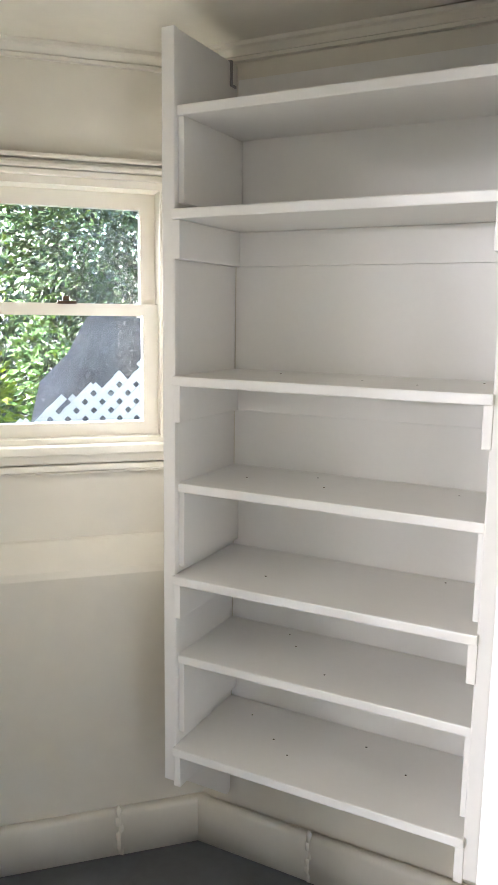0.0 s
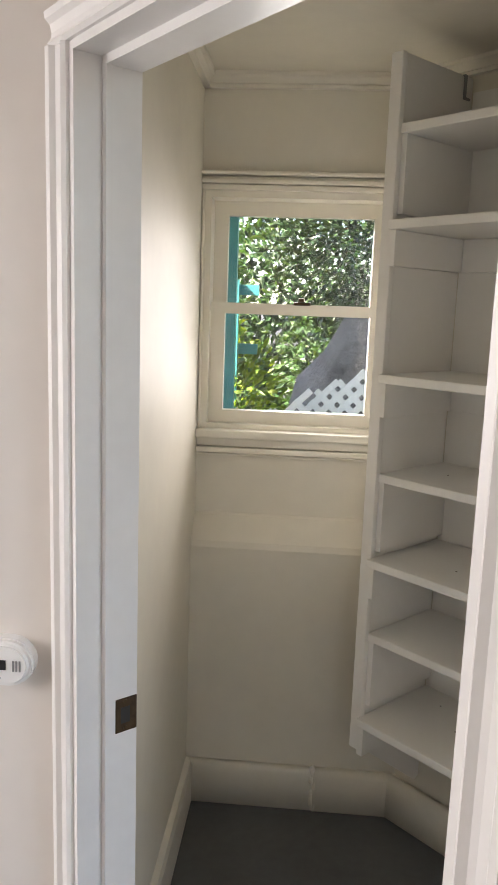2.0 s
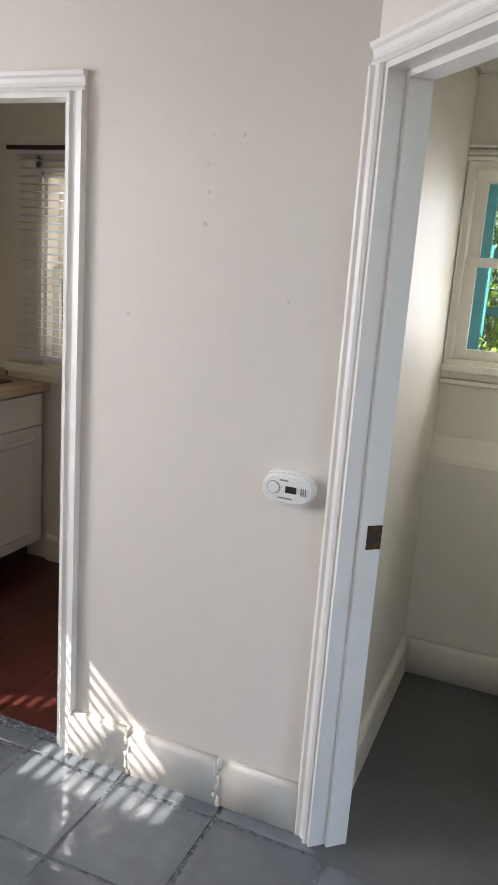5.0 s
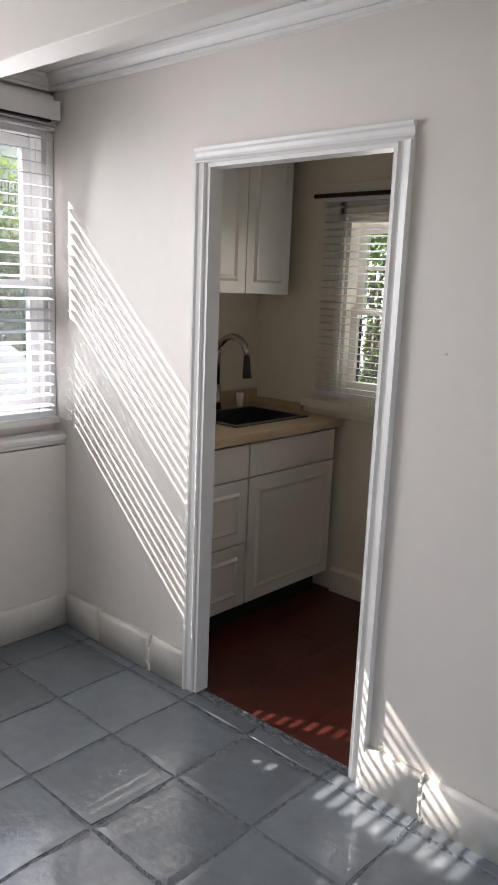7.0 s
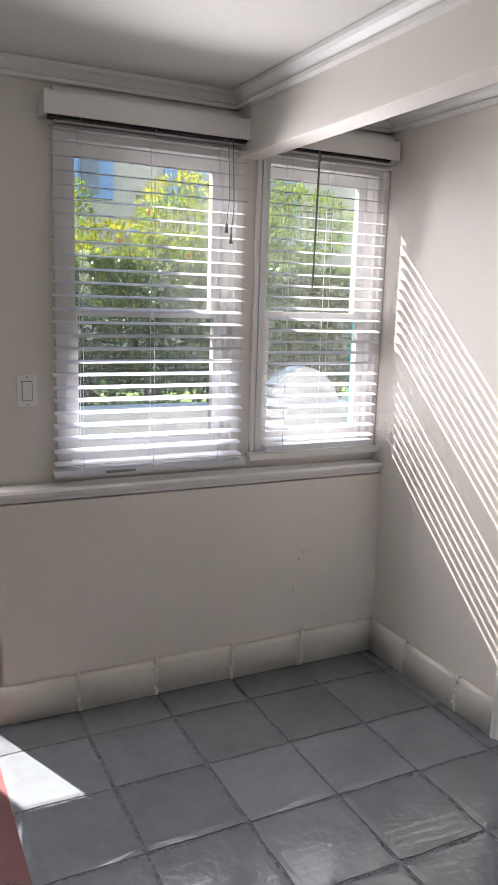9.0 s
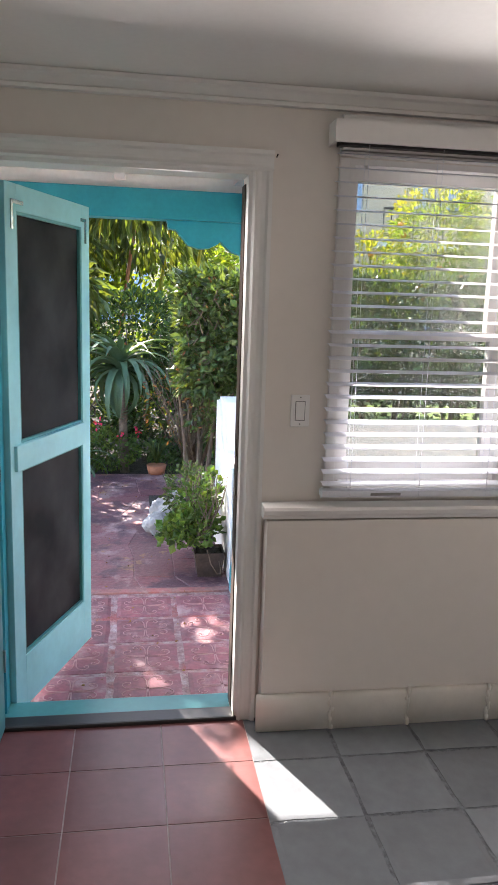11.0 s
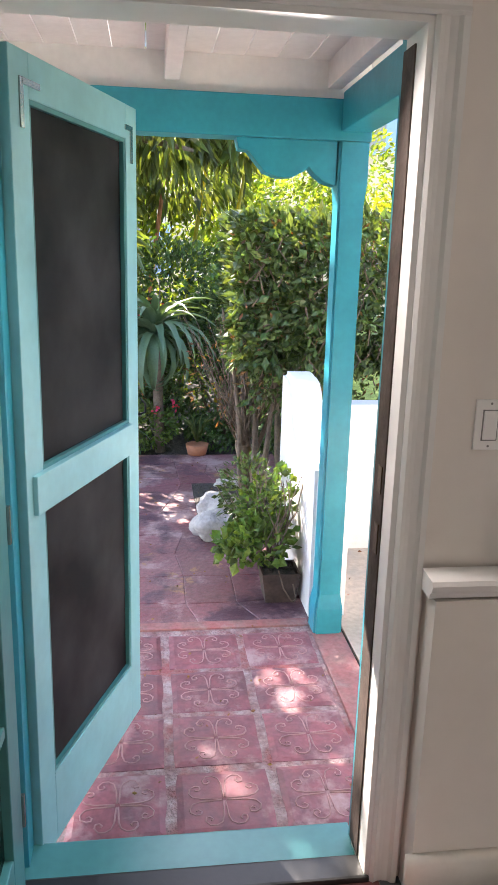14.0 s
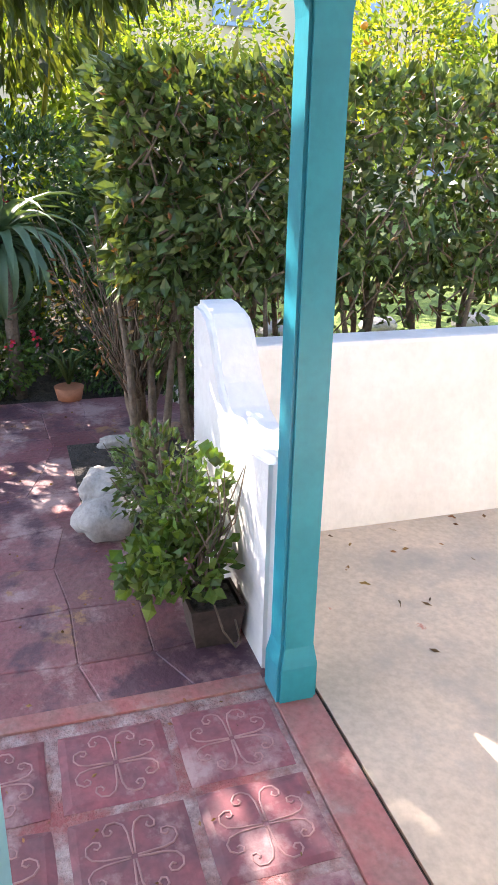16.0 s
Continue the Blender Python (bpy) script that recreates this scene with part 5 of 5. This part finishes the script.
# big-leaved tree that overhangs the path
tr = thing("overhanging_tree", (-8.9, -4.2, -0.15), "large-leaved evergreen tree overhanging the garden path", "tree")
part("trunk", tube(bmesh.new(), [(-9.2, -4.4, -0.2), (-9.1, -4.2, 0.9), (-8.9, -4.0, 2.0), (-8.7, -3.7, 3.2)], [0.14, 0.12, 0.1, 0.06], 10), BARK, tr)
limbs = [((-8.9, -4.0, 2.0), (-8.3, -3.8, 2.2), (-7.6, -3.5, 2.35)), ((-8.9, -4.0, 2.0), (-9.8, -3.0, 2.7), (-10.6, -2.1, 2.7)), ((-8.7, -3.7, 3.0), (-8.0, -4.2, 3.4), (-7.2, -4.4, 3.1)), ((-9.1, -4.2, 1.0), (-8.5, -3.3, 1.8), (-8.2, -2.6, 1.7)), ((-8.7, -3.7, 3.0), (-8.6, -4.6, 3.5), (-8.2, -5.3, 3.2)), ((-8.9, -4.0, 2.2), (-8.4, -2.7, 2.75), (-8.6, -1.4, 2.95)), ((-8.4, -2.7, 2.75), (-8.1, -2.4, 2.6), (-7.9, -2.0, 2.5)), ((-8.5, -2.0, 2.85), (-8.8, -1.1, 3.1), (-9.0, -0.6, 3.3))]
for l in limbs:
    part("limb", tube(bmesh.new(), l, [0.05, 0.035, 0.015], 7), BARK, tr)
# Several high crowns are unseen, added to shade the patio, path and post.
for c, r, n in (((-7.7, -3.6, 2.3), (0.7, 0.6, 0.4), 520), ((-10.6, -2.1, 2.75), (0.8, 1.0, 0.65), 560), ((-7.5, -4.4, 3.0), (0.9, 0.8, 0.5), 620), ((-8.3, -4.4, 3.3), (0.9, 0.8, 0.6), 600), ((-10.4, -3.2, 2.5), (0.8, 0.9, 0.6), 420), ((-8.2, -4.1, 4.05), (1.0, 0.75, 0.6), 700), ((-7.9, -3.4, 2.75), (0.6, 0.45, 0.35), 380), ((-8.4, -4.6, 3.0), (0.9, 0.9, 0.8), 560), ((-8.3, -3.0, 1.75), (0.5, 0.5, 0.3), 240), ((-7.4, -4.4, 2.4), (0.8, 0.7, 0.7), 520), ((-8.3, -2.3, 2.85), (0.6, 0.55, 0.4), 380), ((-8.6, -1.5, 2.95), (0.55, 0.6, 0.38), 360), ((-8.9, -0.8, 3.2), (0.5, 0.5, 0.4), 260), ((-7.45, -4.15, 3.6), (0.6, 0.5, 0.35), 480), ((-7.0, -2.95, 3.5), (0.5, 0.65, 0.3), 380)):
    p, d = ball(rng, int(n * 1.6), c, r)
    d[:, 2] -= 0.7
    under(new("crown", leaves("crown", p, d, 0.24, 0.075, L_TREE, rng, 0.2, 0.15)), tr)
bk = thing("sunlit_trees", (-12, -4, -0.15), "sunlit yellow-green trees in the far garden", "tree")
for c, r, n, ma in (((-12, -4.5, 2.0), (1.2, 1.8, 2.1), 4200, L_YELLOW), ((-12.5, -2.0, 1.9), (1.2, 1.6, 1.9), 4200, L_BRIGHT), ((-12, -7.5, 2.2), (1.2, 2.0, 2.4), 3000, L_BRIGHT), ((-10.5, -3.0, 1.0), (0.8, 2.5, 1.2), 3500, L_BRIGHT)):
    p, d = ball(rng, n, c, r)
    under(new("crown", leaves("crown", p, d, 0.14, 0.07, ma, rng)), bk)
for k in range(12):
    y = -6.5 + k * 0.45
    part("cane", tube(bmesh.new(), [(-10.4, y, -0.15), (-10.3, y + 0.1, 1.4), (-10.2, y + 0.3, 2.8)], [0.03, 0.028, 0.02], 6), TERRA if k % 3 == 0 else L_YELLOW, bk, "yellow bamboo cane")
for nm, y0, x0, hh, k in (("citrus_tree", 2.2, -12.0, 3.4, 41), ("garden_tree", 3.6, -11.0, 3.6, 42), ("garden_tree", 7.0, -10.5, 4.0, 43), ("garden_tree", -0.9, -14.5, 3.6, 44), ("garden_tree", 0.5, -13.0, 3.3, 45)):
    t = thing(nm, (x0, y0, -0.1), "bushy sunlit citrus tree on the lawn" if nm == "citrus_tree" else "leafy green garden tree on the lawn", "tree")
    part("trunk", branchy(bmesh.new(), (x0, y0, -0.15), hh * 0.75, 0.8, 5, 0.05, k), BARK, t)
    for j in range(4):
        c = (x0 + 0.5 * math.cos(j * 1.7 + k), y0 + 0.7 * math.sin(j * 1.7 + k), hh * (0.55 + 0.12 * j))
        p, d = ball(rng, 900, c, (0.75, 0.85, 0.6))
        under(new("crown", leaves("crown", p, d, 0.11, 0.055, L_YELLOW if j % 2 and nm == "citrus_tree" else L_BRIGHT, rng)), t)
    if nm == "citrus_tree":
        for j in range(9):
            part("orange", lump(bmesh.new(), (x0 + 0.8, y0 + 1.0 * math.sin(j * 2.3), 1.7 + 0.15 * j), (0.045, 0.045, 0.045), 0.05, 2, j), ORANGE, t)
rk = thing("rockery", (-8.2, 1.5, -0.1), "pale stones edging the lawn", "rockery")
for k in range(14):
    part("stone", lump(bmesh.new(), (-8.6 + 0.5 * math.sin(k * 2.2), -0.6 + k * 0.35, -0.02), (0.16, 0.2, 0.1), 0.35, 2, k), ROCK, rk)

# house across the lawn
hs = thing("neighbour_house", (-24, 5, -0.1), "yellow and white stucco house with blue shutters and a balcony", "house")
part("wall", boxes((-30, -24, -6, 14, -0.15, 9.0)), STUCCO, hs)
part("upper_wall", boxes((-24.0, -23.9, -6, 14, 6.6, 9.0)), WHITEWASH, hs, "white upper band")
part("roof", boxes((-30.5, -23.3, -6.6, 14.6, 9.0, 9.4), bevel=0.05), BARK, hs)
for y in (-3.2, 0.2, 3.4, 6.6, 10):
    for z in (1.0, 4.6, 7.1):
        w = part("window", boxes((-24.0, -23.86, y, y + 1.5, z, z + 1.5)), PALEBLUE, hs, "pale blue shuttered window")
        part("pane", boxes((-23.86, -23.84, y + 0.45, y + 1.05, z + 0.1, z + 1.4)), GREYINK, w)
bl = part("balcony", boxes((-23.85, -22.8, 5.3, 12.3, 3.5, 3.7)), WHITEWASH, hs, "balcony with iron railing")
for k in range(30):
    part("baluster", boxes((-22.85, -22.82, 5.3 + k * 0.24, 5.33 + k * 0.24, 3.7, 4.6)), IRON, bl)
part("handrail", boxes((-22.87, -22.80, 5.3, 12.3, 4.6, 4.66)), IRON, bl)

# ---- outside the pantry and kitchen windows ----
lt = thing("lattice_panel", (0.4, 2.3, 0.3), "white plastic garden lattice with a sloping top", "lattice")


def lattice_top(x):
    return 1.17 + 0.46 * max(0.0, min(1.3, x))


def slat_line(y, x0, s):
    """A diagonal slat from z 0.3 up to the sloping top."""
    pts = [(x0 + s * k * 0.05, -0.16 + k * 0.05) for k in range(60)]
    ok = [q for q in pts if q[1] <= lattice_top(q[0]) and -0.05 <= q[0] <= 1.6]
    if len(ok) < 2:
        return
    (xa, za), (xb, zb) = ok[0], ok[-1]
    px, pz = 0.011 * s, 0.011
    bm = prism(bmesh.new(), [(xa - px, y, za + pz * s * s), (xa + px, y, za - pz), (xb + px, y, zb - pz), (xb - px, y, zb + pz)], (0, 0, 0), (0, 0.006, 0))
    part("slat", bm, BOARD, lt)


for k in range(50):
    slat_line(2.30, -1.7 + k * 0.075, 1)
    slat_line(2.307, -0.05 + k * 0.075, -1)
solid("ground_bank", lump(bmesh.new(), (0.6, 3.6, -0.2), (2.6, 1.2, 0.8), 0.2, 3, 2), SOIL, "dark planted bank behind the pantry", "bank", kind="structure")
solid("boulder", lump(bmesh.new(), (0.85, 3.0, 0.85), (0.7, 0.4, 0.75), 0.35, 3, 6), SHADEROCK, "large grey boulder behind the lattice", "rock")
pp = thing("trellis_post", (-0.28, 2.9, -0.1), "dark turquoise trellis beside the pantry window", "trellis")
part("post", boxes((-0.20, -0.12, 2.6, 2.66, -0.16, 3.0)), DTEAL, pp)
for k in range(9):
    part("lath", boxes((-0.55, -0.12, 2.662, 2.67, 0.6 + k * 0.25, 0.63 + k * 0.25)), DTEAL, pp)
gs = thing("pantry_shrubs", (0.5, 4, -0.1), "dense garden shrubs outside the pantry window", "shrub")
# The last cluster is an unseen canopy, added to shade the shrubs below.
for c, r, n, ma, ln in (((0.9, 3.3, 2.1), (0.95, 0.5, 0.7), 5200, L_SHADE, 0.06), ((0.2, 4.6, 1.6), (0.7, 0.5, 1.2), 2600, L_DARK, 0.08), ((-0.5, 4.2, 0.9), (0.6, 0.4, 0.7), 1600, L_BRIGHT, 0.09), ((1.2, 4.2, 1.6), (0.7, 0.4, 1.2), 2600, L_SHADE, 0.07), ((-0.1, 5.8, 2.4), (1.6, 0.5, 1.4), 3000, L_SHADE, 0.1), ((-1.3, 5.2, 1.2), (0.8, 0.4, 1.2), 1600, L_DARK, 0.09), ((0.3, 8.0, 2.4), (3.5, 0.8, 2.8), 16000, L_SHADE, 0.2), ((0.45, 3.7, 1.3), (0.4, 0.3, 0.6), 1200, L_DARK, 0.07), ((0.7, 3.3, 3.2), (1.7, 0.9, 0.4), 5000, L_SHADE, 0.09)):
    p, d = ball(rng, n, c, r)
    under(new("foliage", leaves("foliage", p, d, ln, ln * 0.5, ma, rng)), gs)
p, d = ball(rng, 160, (-0.05, 4.2, 2.55), (0.2, 0.15, 0.2))
under(tagged(new("blossom", leaves("blossom", p, d, 0.06, 0.05, L_PINK, rng)), "bright pink bougainvillea blossom"), gs)
bn = thing("garden_rail", (-0.2, 4.9, -0.1), "turquoise garden rail among the plants", "rail")
for z0 in (1.35, 1.75):
    part("rail", boxes((-0.9, -0.1, 4.0, 4.05, z0, z0 + 0.07), m=None), DTEAL, bn)
for x0 in (-0.6, -0.3):
    part("post", boxes((x0, x0 + 0.07, 3.93, 3.99, -0.16, 1.85)), DTEAL, bn)
kb = thing("kitchen_shrubs", (-3.2, 4, -0.1), "sunlit shrubs outside the kitchen window", "shrub")
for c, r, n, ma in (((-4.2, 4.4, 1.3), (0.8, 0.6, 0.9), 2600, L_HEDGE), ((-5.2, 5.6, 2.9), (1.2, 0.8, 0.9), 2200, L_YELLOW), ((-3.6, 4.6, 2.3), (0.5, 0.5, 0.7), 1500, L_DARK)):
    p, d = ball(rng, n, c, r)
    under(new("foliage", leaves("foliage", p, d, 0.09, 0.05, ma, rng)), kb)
part("trunk", branchy(bmesh.new(), (-4.0, 4.5, -0.15), 2.4, 0.6, 5, 0.06, 3), BARK, kb)
sh = thing("white_outbuilding", (-7, 8, -0.1), "white stucco garden building behind the shrubs", "outbuilding")
part("wall", boxes((-9, -4.5, 7, 7.2, -0.16, 2.6)), WHITEWASH, sh)
part("roof", boxes((-9.2, -4.3, 6.8, 7.4, 2.6, 2.75)), BARK, sh)


# ---- floor pieces ----
def tile_mesh(name, w, h, t, material, bev, seed=0, wob=0.0, dip=0.0):
    bm = bmesh.new()
    g = random.Random(seed)
    n = 4
    top = {}
    for i in range(n + 1):
        for j in range(n + 1):
            x, y = (i / n - 0.5) * w, (j / n - 0.5) * h
            edge = i in (0, n) or j in (0, n)
            z = (-bev if edge else 0) + g.uniform(-1, 1) * wob * 0.3
            top[i, j] = bm.verts.new((x + (g.uniform(-1, 1) * wob if edge else 0), y + (g.uniform(-1, 1) * wob if edge else 0), z))
    if dip:
        for (i, j), v in top.items():
            if 0 < i < n and 0 < j < n:
                v.co.x *= 1.72 if i in (1, n - 1) else 1
                v.co.y *= 1.72 if j in (1, n - 1) else 1
    for i in range(n):
        for j in range(n):
            bm.faces.new((top[i, j], top[i + 1, j], top[i + 1, j + 1], top[i, j + 1]))
    ring = [top[i, 0] for i in range(n + 1)] + [top[n, j] for j in range(1, n + 1)] + [top[i, n] for i in range(n - 1, -1, -1)] + [top[0, j] for j in range(n - 1, 0, -1)]
    low = [bm.verts.new((v.co.x * 1.01, v.co.y * 1.01, -t)) for v in ring]
    for k in range(len(ring)):
        bm.faces.new((ring[k], low[k], low[(k + 1) % len(ring)], ring[(k + 1) % len(ring)]))
    bmesh.ops.recalc_face_normals(bm, faces=bm.faces[:])
    return mesh_of(name, bm, material)


GP = 0.338
GM = [tile_mesh("floor_tile", GP - 0.014, GP - 0.014, 0.02, GREYTILE, 0.0018, s, 0.0035, 1) for s in range(5)]
for i in range(-5, 8):
    for j in range(-1, 9):
        x, y = -1.078 + GP * (i + 0.5), -0.415 - GP * (j + 0.5)
        if x < -2.75 or (y < -1.757 and x < -1.1) or y < -3.4:
            continue
        lim = D0.x + 0.67 * (-y / 0.742) + 0.12
        if x > lim or x > 1.2:
            continue
        piece("floor_tile", random.choice(GM), floor, pose(x, y, 0.0 + random.uniform(-0.0015, 0.0015), random.uniform(-.3, .3), random.uniform(-.3, .3), 90 * random.randrange(4)))
CUT = tile_mesh("cut_floor_tile", GP - 0.014, 0.062, 0.02, GREYTILE, 0.0018, 7, 0.003, 1)
for i in range(-5, 3):
    piece("cut_floor_tile", CUT, floor, pose(-1.078 + GP * (i + 0.5), -0.037, random.uniform(-0.001, 0.001)))
TX, TY = 0.32, 0.334
RM = [tile_mesh("red_floor_tile", TX - 0.005, TY - 0.005, 0.016, REDTILE, 0.0006, s, 0.0004, 1) for s in (1, 2)]
red = solid("floor_entry", boxes((-2.715, -1.10, -3.5, -1.757, -0.0055, -0.0015)), REDGROUT, "grey mortar between burgundy entry tiles", "floor", kind="structure")
for i in range(5):
    for j in range(5):
        piece("red_floor_tile", random.choice(RM), red, pose(-2.436 - TX / 2 + TX * i, -1.757 - TY * (j + 0.5), 0.001))
KM = tile_mesh("kitchen_floor_tile", 0.338, 0.338, 0.012, KITTILE, 0.0005, 9, 0.0008, 1)
for i in range(7):
    for j in range(4):
        piece("kitchen_floor_tile", KM, floor_kitchen, pose(-2.5 + 0.34 * i, 0.215 + 0.34 * j, -0.012))
QX, QY = 0.328, 0.351
PM = [tile_mesh("patio_tile", QX - 0.034, QY - 0.036, 0.03, PATIO, 0.005, s, 0.004, 1) for s in (11, 12, 13)]


def scroll_motif():
    """Four scrolled hearts that meet in the middle, as raised lines."""
    bm = bmesh.new()
    for q in range(4):
        rot = Matrix.Rotation(q * math.pi / 2 + math.pi / 4, 4, "Z")
        for s in (1, -1):
            pts = [Vector((x, y * s, 0)) for x, y in ((0.008, 0.004), (0.03, 0.023), (0.06, 0.05), (0.085, 0.063), (0.108, 0.059), (0.121, 0.042), (0.117, 0.02), (0.104, 0.011), (0.093, 0.018), (0.094, 0.031), (0.104, 0.033))]
            tube(bm, [rot @ p for p in pts], 0.0032, 5)
    return mesh_of("relief", bm, RELIEF)


RELM = scroll_motif()
for i in range(4):
    for j in range(-1, 7):
        x, y = -4.37 + QX * (i + 0.5) + 0.01, -1.605 - QY * (j + 0.5)
        if y > -1.6:
            continue
        t = piece("patio_tile", random.choice(PM), patio, pose(x, y, -0.110 + random.uniform(-0.002, 0.001), random.uniform(-.4, .4), random.uniform(-.4, .4), random.choice((0, 180))))
        o = new("relief", RELM)
        o.parent = t
        o.location = (0, 0, 0.0005)
# path flagstones: uneven many-sided stones
g = random.Random(5)
nx, ny = 10, 9
cx = {(i, j): (-7.7 + 3.28 * i / nx + (g.uniform(-.1, .1) if 0 < i < nx else 0), -4.5 + 2.93 * j / ny + (g.uniform(-.1, .1) if 0 < j < ny else 0)) for i in range(nx + 1) for j in range(ny + 1)}
for i in range(nx):
    for j in range(ny):
        q = [Vector((*cx[a], 0)) for a in ((i, j), (i + 1, j), (i + 1, j + 1), (i, j + 1))]
        c = sum(q, Vector()) / 4
        if -6.8 < c.x < -5.58 and c.y > -2.06:
            continue
        ring = []
        for a, b in zip(q, q[1:] + q[:1]):
            ring += [c + (a * 0.97 + b * 0.03 - c) * 0.992, c + ((a + b) / 2 - c) * g.uniform(0.975, 0.995), c + (a * 0.03 + b * 0.97 - c) * 0.992]
        bm = prism(bmesh.new(), ring, (0, 0, -0.14), (0, 0, -0.114 + g.uniform(-0.002, 0.001)))
        bmesh.ops.bevel(bm, geom=[e for e in bm.edges if min(v.co.z for v in e.verts) > -0.13], offset=0.003, segments=1, affect="EDGES")
        part("flagstone", bm, FLAG, path)
